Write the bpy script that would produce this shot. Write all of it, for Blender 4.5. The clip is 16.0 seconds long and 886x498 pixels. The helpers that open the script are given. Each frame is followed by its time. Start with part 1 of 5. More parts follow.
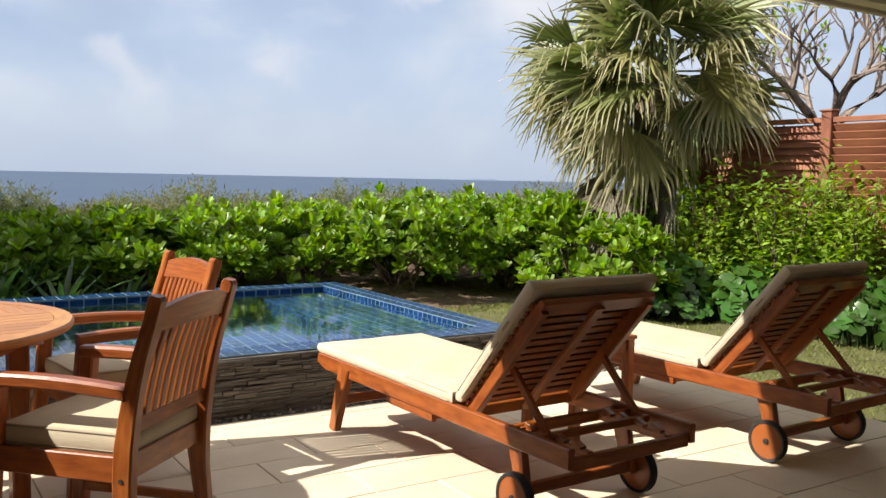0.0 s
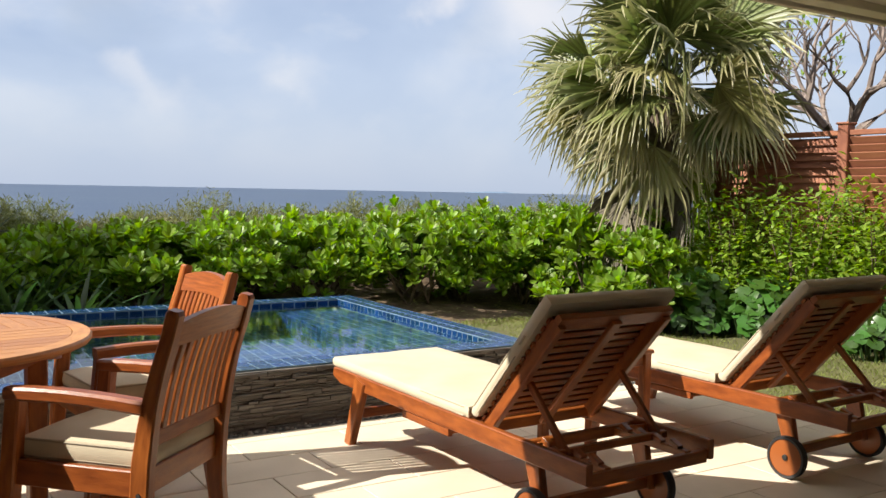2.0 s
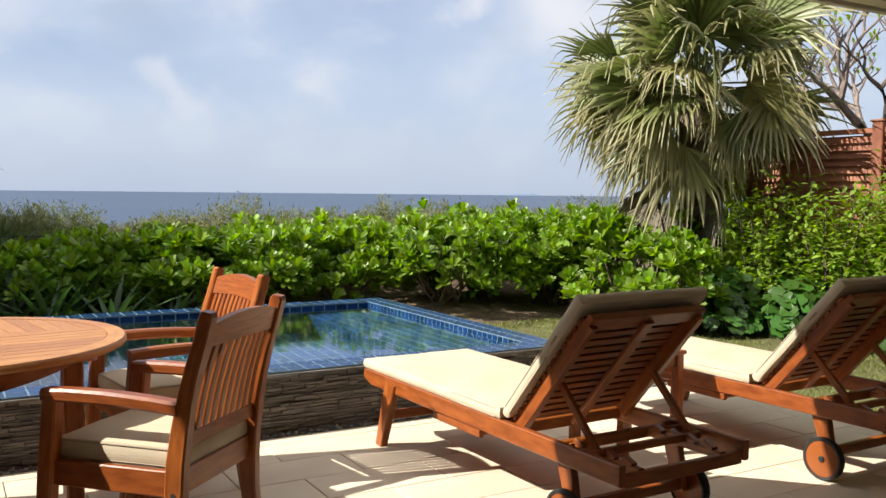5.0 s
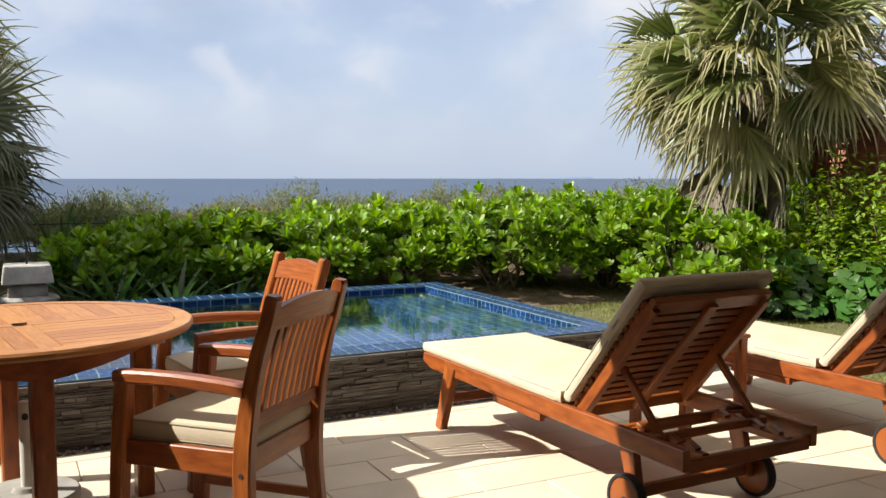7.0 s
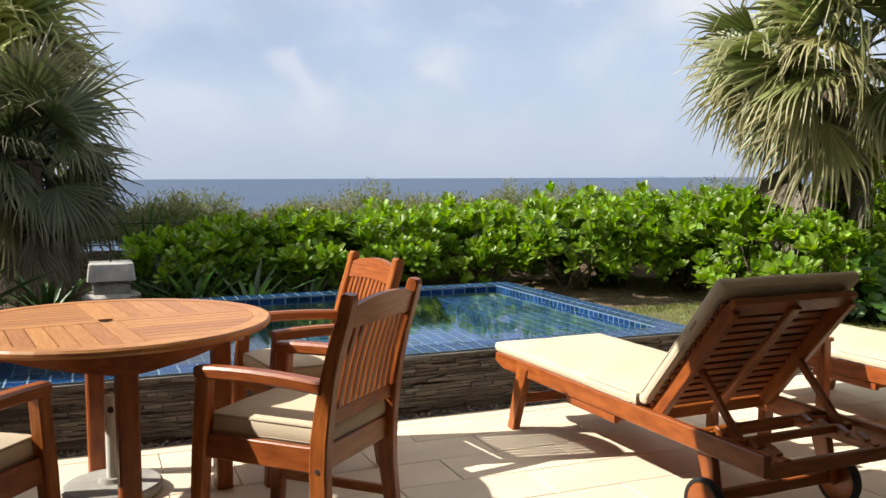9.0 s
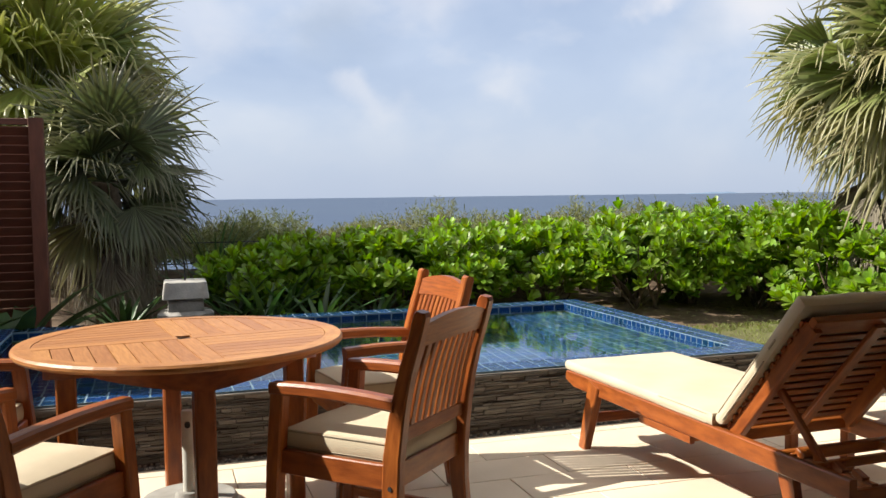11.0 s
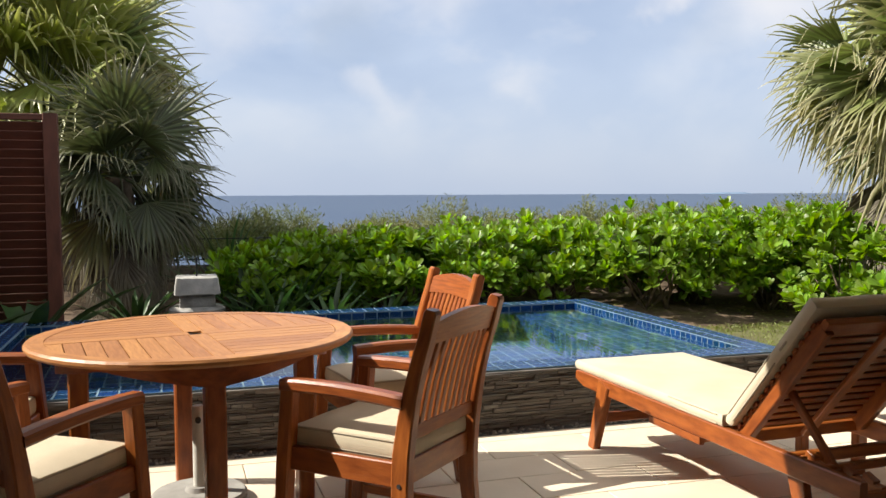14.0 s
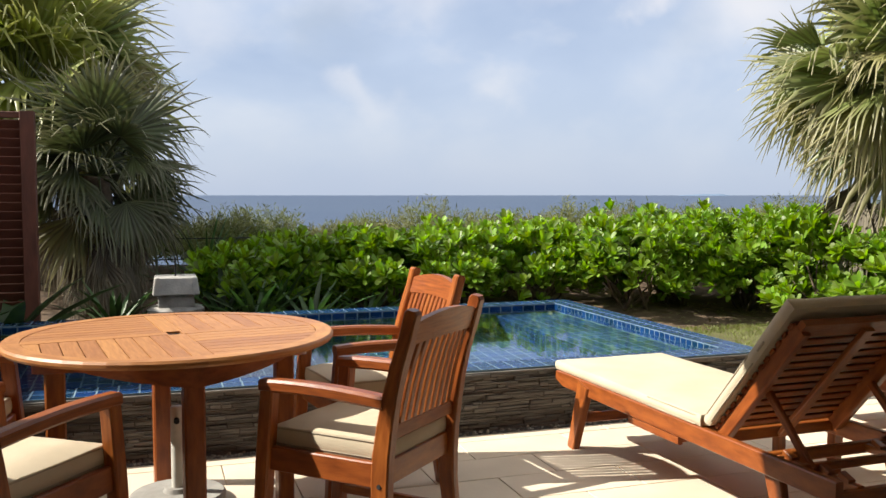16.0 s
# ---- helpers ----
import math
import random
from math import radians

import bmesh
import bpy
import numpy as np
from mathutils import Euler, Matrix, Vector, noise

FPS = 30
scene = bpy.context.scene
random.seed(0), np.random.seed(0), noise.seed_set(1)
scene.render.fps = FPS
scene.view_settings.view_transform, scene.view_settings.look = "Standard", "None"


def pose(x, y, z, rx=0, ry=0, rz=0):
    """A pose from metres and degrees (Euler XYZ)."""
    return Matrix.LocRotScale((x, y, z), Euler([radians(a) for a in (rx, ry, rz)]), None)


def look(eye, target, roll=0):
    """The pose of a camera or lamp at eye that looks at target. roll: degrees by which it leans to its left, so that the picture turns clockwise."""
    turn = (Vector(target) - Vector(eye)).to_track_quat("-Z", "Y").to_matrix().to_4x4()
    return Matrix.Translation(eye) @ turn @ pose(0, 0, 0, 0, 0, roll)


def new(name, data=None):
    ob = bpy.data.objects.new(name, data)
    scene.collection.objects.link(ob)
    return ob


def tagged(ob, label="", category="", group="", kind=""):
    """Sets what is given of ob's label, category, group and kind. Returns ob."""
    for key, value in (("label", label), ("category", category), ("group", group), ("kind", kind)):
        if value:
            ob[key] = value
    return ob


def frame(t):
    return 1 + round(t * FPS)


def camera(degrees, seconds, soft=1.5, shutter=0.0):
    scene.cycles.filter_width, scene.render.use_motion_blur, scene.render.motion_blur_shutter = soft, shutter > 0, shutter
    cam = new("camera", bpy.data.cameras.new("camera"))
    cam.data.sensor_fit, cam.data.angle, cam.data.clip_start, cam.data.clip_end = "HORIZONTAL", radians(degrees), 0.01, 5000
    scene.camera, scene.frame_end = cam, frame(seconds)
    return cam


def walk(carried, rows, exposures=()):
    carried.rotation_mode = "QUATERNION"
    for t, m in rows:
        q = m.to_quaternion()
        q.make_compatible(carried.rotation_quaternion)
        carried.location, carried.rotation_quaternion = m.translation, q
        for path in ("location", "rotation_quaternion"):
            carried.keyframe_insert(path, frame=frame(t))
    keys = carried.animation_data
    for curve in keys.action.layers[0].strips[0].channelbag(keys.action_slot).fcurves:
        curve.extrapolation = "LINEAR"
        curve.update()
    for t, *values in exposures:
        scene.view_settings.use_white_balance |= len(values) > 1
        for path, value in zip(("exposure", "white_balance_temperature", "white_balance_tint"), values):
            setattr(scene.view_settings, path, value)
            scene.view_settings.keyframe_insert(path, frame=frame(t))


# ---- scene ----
cam = camera(53.36, 16.0)
PATH = [
    (0, pose(0.0407, -0.0247, 1.3134, 85.411, -1.155, -32.684)),
    (0.5, pose(0.0356, -0.0213, 1.3131, 85.537, -1.390, -32.529)),
    (1, pose(0.0320, -0.0187, 1.3154, 85.646, -1.592, -32.321)),
    (1.5, pose(0.0327, -0.0179, 1.3184, 85.826, -1.419, -32.082)),
    (2, pose(0.0314, -0.0155, 1.3189, 86.227, -1.099, -31.825)),
    (2.5, pose(0.0293, -0.0142, 1.3149, 86.729, -0.827, -31.458)),
    (3, pose(0.0250, -0.0169, 1.3129, 86.891, -0.688, -31.048)),
    (3.5, pose(0.0250, -0.0145, 1.3099, 86.831, -0.655, -30.684)),
    (4, pose(0.0289, -0.0157, 1.3111, 86.709, -0.563, -30.375)),
    (6.5, pose(0.0156, -0.0021, 1.3066, 85.620, -0.344, -28.033)),
    (7, pose(0.0079, -0.0008, 1.3070, 85.362, 0.004, -26.501)),
    (7.5, pose(0.0027, 0.0032, 1.3082, 85.246, 0.185, -24.901)),
    (8, pose(0.0025, 0.0038, 1.3061, 85.230, 0.214, -23.726)),
    (8.5, pose(-0.0031, 0.0066, 1.3067, 85.248, 0.205, -22.709)),
    (9, pose(-0.0077, 0.0075, 1.3066, 85.346, 0.207, -22.000)),
    (9.5, pose(-0.0165, 0.0149, 1.3082, 85.609, 0.504, -20.972)),
    (12, pose(-0.0323, 0.0162, 1.3037, 86.799, 0.610, -16.614)),
    (12.5, pose(-0.0332, 0.0161, 1.3039, 86.677, 0.649, -16.410)),
    (13, pose(-0.0319, 0.0140, 1.3052, 86.511, 0.694, -16.383)),
    (13.5, pose(-0.0330, 0.0139, 1.3060, 86.417, 0.339, -16.685)),
    (14, pose(-0.0309, 0.0126, 1.3070, 86.410, 0.251, -17.095)),
    (14.5, pose(-0.0297, 0.0117, 1.3082, 86.414, 0.251, -17.595)),
    (15, pose(-0.0313, 0.0148, 1.3069, 86.428, 0.186, -17.929)),
    (15.5, pose(-0.0332, 0.0102, 1.3061, 86.467, -0.052, -18.192)),
    (16, pose(-0.0320, 0.0116, 1.3061, 86.449, -0.007, -18.349)),
]
walk(cam, PATH)

# ---- world, sun, exposure ----
SUN = Vector((-1.15, 0.35, 1.0)).normalized()
world = bpy.data.worlds.new("sky")
scene.world = world
world.use_nodes = True
wn, wl = world.node_tree.nodes, world.node_tree.links
wn.clear()
w_out, w_bg, w_sky = wn.new("ShaderNodeOutputWorld"), wn.new("ShaderNodeBackground"), wn.new("ShaderNodeTexSky")
w_sky.sky_type, w_sky.sun_disc = "NISHITA", False
w_sky.sun_elevation = math.asin(SUN.z)
w_sky.sun_rotation = math.atan2(SUN.x, SUN.y)
w_sky.air_density, w_sky.dust_density, w_sky.ozone_density = 1.0, 1.6, 1.5
w_co, w_map = wn.new("ShaderNodeTexCoord"), wn.new("ShaderNodeMapping")
w_map.inputs["Scale"].default_value = (1.0, 1.0, 1.9)
w_map.inputs["Location"].default_value = (0.35, 0.1, 0.2)
wl.new(w_co.outputs["Generated"], w_map.inputs["Vector"])
w_n = wn.new("ShaderNodeTexNoise")
w_n.inputs["Scale"].default_value, w_n.inputs["Detail"].default_value, w_n.inputs["Roughness"].default_value = 3.4, 5, 0.45
w_n.inputs["Distortion"].default_value = 0.35
wl.new(w_map.outputs["Vector"], w_n.inputs["Vector"])
w_r = wn.new("ShaderNodeValToRGB")
w_r.color_ramp.elements[0].position, w_r.color_ramp.elements[0].color = 0.38, (3.35, 4.1, 5.6, 1)
w_r.color_ramp.elements[1].position, w_r.color_ramp.elements[1].color = 0.65, (5.5, 5.85, 6.6, 1)
mid = w_r.color_ramp.elements.new(0.53)
mid.color = (4.1, 4.8, 6.15, 1)
wl.new(w_n.outputs["Fac"], w_r.inputs["Fac"])
w_mix = wn.new("ShaderNodeMix")
w_mix.data_type = "RGBA"
w_mix.inputs["Factor"].default_value = 0.86
wl.new(w_sky.outputs["Color"], w_mix.inputs["A"])
# small bright puffs
w_n2, w_r2, w_puff = wn.new("ShaderNodeTexNoise"), wn.new("ShaderNodeMapRange"), wn.new("ShaderNodeMix")
w_n2.inputs["Scale"].default_value, w_n2.inputs["Detail"].default_value = 9.0, 5
wl.new(w_map.outputs["Vector"], w_n2.inputs["Vector"])
w_r2.inputs["From Min"].default_value, w_r2.inputs["From Max"].default_value = 0.57, 0.74
w_r2.inputs["To Max"].default_value = 0.3
wl.new(w_n2.outputs["Fac"], w_r2.inputs["Value"])
w_puff.data_type = "RGBA"
wl.new(w_r2.outputs["Result"], w_puff.inputs["Factor"])
wl.new(w_r.outputs["Color"], w_puff.inputs["A"])
w_puff.inputs["B"].default_value = (6.6, 6.55, 6.7, 1)
# single clouds: azimuth from +y towards +x, elevation, half width, bright or grey, strength
w_warp, w_wn, w_dir = wn.new("ShaderNodeVectorMath"), wn.new("ShaderNodeTexNoise"), wn.new("ShaderNodeVectorMath")
w_wn.inputs["Scale"].default_value, w_wn.inputs["Detail"].default_value = 8.0, 8
wl.new(w_co.outputs["Generated"], w_wn.inputs["Vector"])
w_warp.operation, w_dir.operation = "MULTIPLY_ADD", "ADD"
w_warp.inputs[1].default_value, w_warp.inputs[2].default_value = (0.16, 0.16, 0.16), (-0.08, -0.08, -0.08)
wl.new(w_wn.outputs["Color"], w_warp.inputs[0])
wl.new(w_co.outputs["Generated"], w_dir.inputs[0])
wl.new(w_warp.outputs["Vector"], w_dir.inputs[1])
clouded = w_puff.outputs["Result"]
WHITE, GREY = (6.9, 6.75, 6.9, 1), (3.5, 4.1, 5.2, 1)
for az, el, half, tone, amount in ((11.0, 10.2, 4.6, GREY, 0.75), (32.5, 9.6, 3.6, GREY, 0.4), (2.0, 10.5, 5.0, WHITE, 0.35), (13.5, 6.9, 2.4, WHITE, 0.55),
                                   (22.0, 6.9, 2.0, WHITE, 0.55), (29.8, 11.6, 2.4, WHITE, 0.9), (38.0, 12.4, 6.5, WHITE, 0.85), (18.0, 14.0, 5.0, WHITE, 0.6), (25.0, 14.5, 4.0, WHITE, 0.5)):
    c = Vector((math.sin(radians(az)) * math.cos(radians(el)), math.cos(radians(az)) * math.cos(radians(el)), math.sin(radians(el))))
    sub, sq, ln, mr, mx = wn.new("ShaderNodeVectorMath"), wn.new("ShaderNodeVectorMath"), wn.new("ShaderNodeVectorMath"), wn.new("ShaderNodeMapRange"), wn.new("ShaderNodeMix")
    sub.operation, sq.operation, ln.operation = "SUBTRACT", "MULTIPLY", "LENGTH"
    sub.inputs[1].default_value, sq.inputs[1].default_value = c, (1, 1, 1.7)
    wl.new(w_dir.outputs["Vector"], sub.inputs[0])
    wl.new(sub.outputs["Vector"], sq.inputs[0])
    wl.new(sq.outputs["Vector"], ln.inputs[0])
    mr.interpolation_type = "SMOOTHSTEP"
    mr.inputs["From Min"].default_value, mr.inputs["From Max"].default_value = radians(half) * 1.15, 0.0
    mr.inputs["To Max"].default_value = amount
    wl.new(ln.outputs["Value"], mr.inputs["Value"])
    mx.data_type = "RGBA"
    wl.new(mr.outputs["Result"], mx.inputs["Factor"])
    wl.new(clouded, mx.inputs["A"])
    mx.inputs["B"].default_value = tone
    clouded = mx.outputs["Result"]
# even haze towards the horizon
w_sep, w_h, w_haze = wn.new("ShaderNodeSeparateXYZ"), wn.new("ShaderNodeMapRange"), wn.new("ShaderNodeMix")
wl.new(w_co.outputs["Generated"], w_sep.inputs["Vector"])
w_h.inputs["From Min"].default_value, w_h.inputs["From Max"].default_value = 0.0, 0.15
w_h.inputs["To Min"].default_value = 0.08
wl.new(w_sep.outputs["Z"], w_h.inputs["Value"])
w_haze.data_type = "RGBA"
wl.new(w_h.outputs["Result"], w_haze.inputs["Factor"])
w_haze.inputs["A"].default_value = (3.95, 4.6, 5.85, 1)
wl.new(clouded, w_haze.inputs["B"])
wl.new(w_haze.outputs["Result"], w_mix.inputs["B"])
# unseen sky brightened and warmed towards the zenith, to lift the terrace shade
w_zen, w_gain, w_tone = wn.new("ShaderNodeMapRange"), wn.new("ShaderNodeVectorMath"), wn.new("ShaderNodeMix")
w_zen.inputs["From Min"].default_value, w_zen.inputs["From Max"].default_value = 0.28, 0.85
wl.new(w_sep.outputs["Z"], w_zen.inputs["Value"])
w_tone.data_type = "RGBA"
w_tone.inputs["A"].default_value, w_tone.inputs["B"].default_value = (1, 1, 1, 1), (1.75, 1.5, 1.15, 1)
wl.new(w_zen.outputs["Result"], w_tone.inputs["Factor"])
w_gain.operation = "MULTIPLY"
wl.new(w_mix.outputs["Result"], w_gain.inputs[0])
wl.new(w_tone.outputs["Result"], w_gain.inputs[1])
wl.new(w_gain.outputs["Vector"], w_bg.inputs["Color"])
w_bg.inputs["Strength"].default_value = 0.0735
wl.new(w_bg.outputs["Background"], w_out.inputs["Surface"])

sun = new("sun", bpy.data.lights.new("sun", "SUN"))
sun.data.energy, sun.data.angle, sun.data.color = 4.7, radians(0.55), (1.0, 0.93, 0.82)
sun.matrix_world = look(SUN * 30, (0, 0, 0))
scene.view_settings.exposure = 0.95


# ---- materials ----
def mat(name, color, rough=0.6, metal=0.0, second=None, scale=6.0, detail=6.0, bump=0.15, bump_scale=40.0,
        stretch=(1, 1, 1), coords="Object", spread=0.0, spec=0.5, translucent=0.0, coat=0.0, lo=0.35, hi=0.68, tip=None):
    m = bpy.data.materials.new(name)
    m.use_nodes = True
    n, l = m.node_tree.nodes, m.node_tree.links
    b, out = n["Principled BSDF"], n["Material Output"]
    b.inputs["Roughness"].default_value, b.inputs["Metallic"].default_value = rough, metal
    b.inputs["Specular IOR Level"].default_value = spec
    b.inputs["Coat Weight"].default_value = coat
    co, mp = n.new("ShaderNodeTexCoord"), n.new("ShaderNodeMapping")
    mp.inputs["Scale"].default_value = stretch
    l.new(co.outputs[coords], mp.inputs["Vector"])
    vec = mp.outputs["Vector"]
    second = second or tuple(c * 0.7 for c in color)
    nz = n.new("ShaderNodeTexNoise")
    nz.inputs["Scale"].default_value, nz.inputs["Detail"].default_value = scale, detail
    l.new(vec, nz.inputs["Vector"])
    rp = n.new("ShaderNodeValToRGB")
    rp.color_ramp.elements[0].position, rp.color_ramp.elements[0].color = lo, (*second, 1)
    rp.color_ramp.elements[1].position, rp.color_ramp.elements[1].color = hi, (*color, 1)
    l.new(nz.outputs["Fac"], rp.inputs["Fac"])
    col = rp.outputs["Color"]
    if spread:
        info, geo, hsv = n.new("ShaderNodeObjectInfo"), n.new("ShaderNodeNewGeometry"), n.new("ShaderNodeHueSaturation")
        add, mr, mh = n.new("ShaderNodeMath"), n.new("ShaderNodeMapRange"), n.new("ShaderNodeMapRange")
        l.new(info.outputs["Random"], add.inputs[0])
        l.new(geo.outputs["Random Per Island"], add.inputs[1])
        fr = n.new("ShaderNodeMath")
        fr.operation = "FRACT"
        l.new(add.outputs[0], fr.inputs[0])
        mr.inputs["To Min"].default_value, mr.inputs["To Max"].default_value = 1 - spread, 1 + spread
        mh.inputs["To Min"].default_value, mh.inputs["To Max"].default_value = 0.5 - 0.03 * spread, 0.5 + 0.03 * spread
        l.new(fr.outputs[0], mr.inputs["Value"])
        l.new(fr.outputs[0], mh.inputs["Value"])
        l.new(mr.outputs["Result"], hsv.inputs["Value"])
        l.new(mh.outputs["Result"], hsv.inputs["Hue"])
        l.new(col, hsv.inputs["Color"])
        col = hsv.outputs["Color"]
    if tip:
        # dried ends of the blades
        at, tr_, mt = n.new("ShaderNodeAttribute"), n.new("ShaderNodeMapRange"), n.new("ShaderNodeMix")
        at.attribute_name = "along"
        tr_.inputs["From Min"].default_value, tr_.inputs["From Max"].default_value = 0.45, 0.95
        tr_.inputs["To Max"].default_value = 0.85
        l.new(at.outputs["Fac"], tr_.inputs["Value"])
        mt.data_type = "RGBA"
        mt.inputs["B"].default_value = (*tip, 1)
        l.new(tr_.outputs["Result"], mt.inputs["Factor"])
        l.new(col, mt.inputs["A"])
        col = mt.outputs["Result"]
    l.new(col, b.inputs["Base Color"])
    if bump:
        n2, bp = n.new("ShaderNodeTexNoise"), n.new("ShaderNodeBump")
        n2.inputs["Scale"].default_value, n2.inputs["Detail"].default_value = bump_scale, 5
        l.new(vec, n2.inputs["Vector"])
        bp.inputs["Strength"].default_value, bp.inputs["Distance"].default_value = bump, 0.01
        l.new(n2.outputs["Fac"], bp.inputs["Height"])
        l.new(bp.outputs["Normal"], b.inputs["Normal"])
        rr = n.new("ShaderNodeMapRange")
        rr.inputs["To Min"].default_value, rr.inputs["To Max"].default_value = max(0.02, rough - 0.12), min(1, rough + 0.12)
        l.new(n2.outputs["Fac"], rr.inputs["Value"])
        l.new(rr.outputs["Result"], b.inputs["Roughness"])
    if translucent:
        tr, mx = n.new("ShaderNodeBsdfTranslucent"), n.new("ShaderNodeMixShader")
        hs = n.new("ShaderNodeHueSaturation")
        hs.inputs["Value"].default_value, hs.inputs["Saturation"].default_value = 1.5, 1.15
        l.new(col, hs.inputs["Color"])
        l.new(hs.outputs["Color"], tr.inputs["Color"])
        mx.inputs["Fac"].default_value = translucent
        l.new(b.outputs["BSDF"], mx.inputs[1])
        l.new(tr.outputs["BSDF"], mx.inputs[2])
        l.new(mx.outputs["Shader"], out.inputs["Surface"])
    return m


TEAK = mat("oiled_teak", (0.35, 0.101, 0.0185), 0.38, second=(0.20, 0.050, 0.0088), scale=7, stretch=(1.2, 14, 1), coords="UV", bump=0.12, bump_scale=30, spread=0.14, spec=0.5)
TEAK_TABLE = mat("golden_teak", (0.46, 0.215, 0.075), 0.46, second=(0.33, 0.135, 0.044), scale=7, stretch=(1.2, 14, 1), coords="UV", bump=0.1, bump_scale=30, spread=0.16)
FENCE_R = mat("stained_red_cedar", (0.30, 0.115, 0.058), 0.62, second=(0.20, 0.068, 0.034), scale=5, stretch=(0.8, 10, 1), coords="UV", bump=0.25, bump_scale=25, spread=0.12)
# the red cedar at about half value: shade put into the colour
FENCE_SHADED = mat("shaded_red_cedar", (0.165, 0.056, 0.032), 0.6, second=(0.10, 0.034, 0.02), scale=5, stretch=(0.8, 10, 1), coords="UV", bump=0.25, bump_scale=25, spread=0.12)
CANVAS = mat("cream_canvas", (0.60, 0.52, 0.385), 0.85, second=(0.52, 0.45, 0.33), scale=5, bump=0.25, bump_scale=260, spec=0.2)
PIPING = mat("dark_piping", (0.44, 0.38, 0.28), 0.8, bump=0)
PAVER = mat("buff_limestone", (0.75, 0.65, 0.51), 0.62, second=(0.66, 0.57, 0.44), scale=2.6, bump=0.10, bump_scale=60, spread=0.06, spec=0.35)
GROUT = mat("grey_grout", (0.46, 0.405, 0.32), 0.9, bump=0.3)
SLATE = mat("stacked_slate", (0.17, 0.157, 0.142), 0.75, second=(0.06, 0.055, 0.051), scale=9, stretch=(0.5, 1, 3), bump=0.8, bump_scale=35, spread=0.26)
SLATE_DARK = mat("slate_bed", (0.06, 0.056, 0.052), 0.9, bump=0.3)
TILE = mat("blue_glazed_tile", (0.008, 0.048, 0.135), 0.24, second=(0.004, 0.024, 0.080), scale=3, bump=0.04, bump_scale=30, spread=0.4, spec=0.15)
POOL_GROUT = mat("pale_pool_grout", (0.16, 0.24, 0.29), 0.8, second=(0.10, 0.165, 0.21), bump=0.2)
PEBBLE = mat("pale_pebble", (0.36, 0.33, 0.28), 0.8, second=(0.12, 0.10, 0.085), scale=20, bump=0.2, spread=0.4)
SOIL = mat("dry_soil", (0.17, 0.115, 0.07), 0.95, second=(0.075, 0.05, 0.032), scale=8, bump=0.9, bump_scale=30)
TURF = mat("turf", (0.13, 0.13, 0.042), 0.95, second=(0.09, 0.085, 0.035), scale=4, bump=0.9, bump_scale=80)
GRASS = mat("grass_blade", (0.20, 0.225, 0.055), 0.6, second=(0.14, 0.17, 0.04), spread=0.4, bump=0, translucent=0.3, scale=1.5)
HEDGE_LEAF = mat("hedge_leaf", (0.23, 0.345, 0.040), 0.42, second=(0.125, 0.22, 0.022), spread=0.45, bump=0, translucent=0.40, scale=2.5, spec=0.5)
BUSH_LEAF = mat("bush_leaf", (0.26, 0.355, 0.05), 0.45, second=(0.155, 0.25, 0.03), spread=0.4, bump=0, translucent=0.42, scale=2)
ROUND_LEAF = mat("round_leaf", (0.06, 0.14, 0.02), 0.33, second=(0.032, 0.085, 0.013), spread=0.45, bump=0, translucent=0.12, scale=2)
STRAP_LEAF = mat("strap_leaf", (0.06, 0.115, 0.032), 0.48, second=(0.032, 0.068, 0.02), spread=0.4, bump=0, translucent=0.2)
PALM_LEAF = mat("palm_leaf", (0.175, 0.205, 0.065), 0.40, second=(0.09, 0.118, 0.034), spread=0.4, bump=0, translucent=0.25, scale=1.6, tip=(0.36, 0.33, 0.18))
PALM_DRY = mat("dry_palm_leaf", (0.27, 0.255, 0.095), 0.55, second=(0.16, 0.16, 0.055), spread=0.35, bump=0, translucent=0.25, scale=1.6, tip=(0.46, 0.41, 0.25))
# darker copy of the palm leaf, the low palm's shade put into it
PALM_SHADED = mat("shaded_palm_leaf", (0.10, 0.12, 0.048), 0.45, second=(0.052, 0.066, 0.027), spread=0.4, bump=0, translucent=0.15, scale=1.6, tip=(0.19, 0.18, 0.11))
PALM_DEAD = mat("dead_palm_leaf", (0.17, 0.145, 0.10), 0.7, second=(0.09, 0.075, 0.055), spread=0.4, bump=0, translucent=0.15, scale=1.6, tip=(0.24, 0.21, 0.15))
# young fans, and the sunlit tone of the tall palm's crown
PALM_YOUNG_LIT = mat("young_lit_palm_leaf", (0.30, 0.33, 0.075), 0.42, second=(0.19, 0.24, 0.045), spread=0.25, bump=0, translucent=0.3, scale=1.6, tip=(0.38, 0.37, 0.17))
WILD_LEAF = mat("wild_grass", (0.12, 0.175, 0.05), 0.7, second=(0.18, 0.165, 0.075), spread=0.35, bump=0, translucent=0.3, scale=0.8)
BARK = mat("bark", (0.16, 0.12, 0.085), 0.9, second=(0.07, 0.05, 0.035), scale=12, bump=0.8, bump_scale=30)
GREY_BARK = mat("grey_bark", (0.25, 0.20, 0.17), 0.85, second=(0.14, 0.11, 0.10), scale=12, bump=0.5)
STONE = mat("weathered_stone", (0.36, 0.345, 0.32), 0.85, second=(0.20, 0.19, 0.175), scale=9, bump=0.5, bump_scale=50)
PALE_STONE = mat("pale_cap_stone", (0.52, 0.50, 0.46), 0.85, second=(0.36, 0.345, 0.32), scale=9, bump=0.4, bump_scale=50)
CONCRETE = mat("cast_concrete", (0.34, 0.33, 0.30), 0.8, second=(0.24, 0.23, 0.21), scale=10, bump=0.3)
STEEL = mat("painted_steel", (0.66, 0.64, 0.57), 0.45, metal=0.0, bump=0.05)
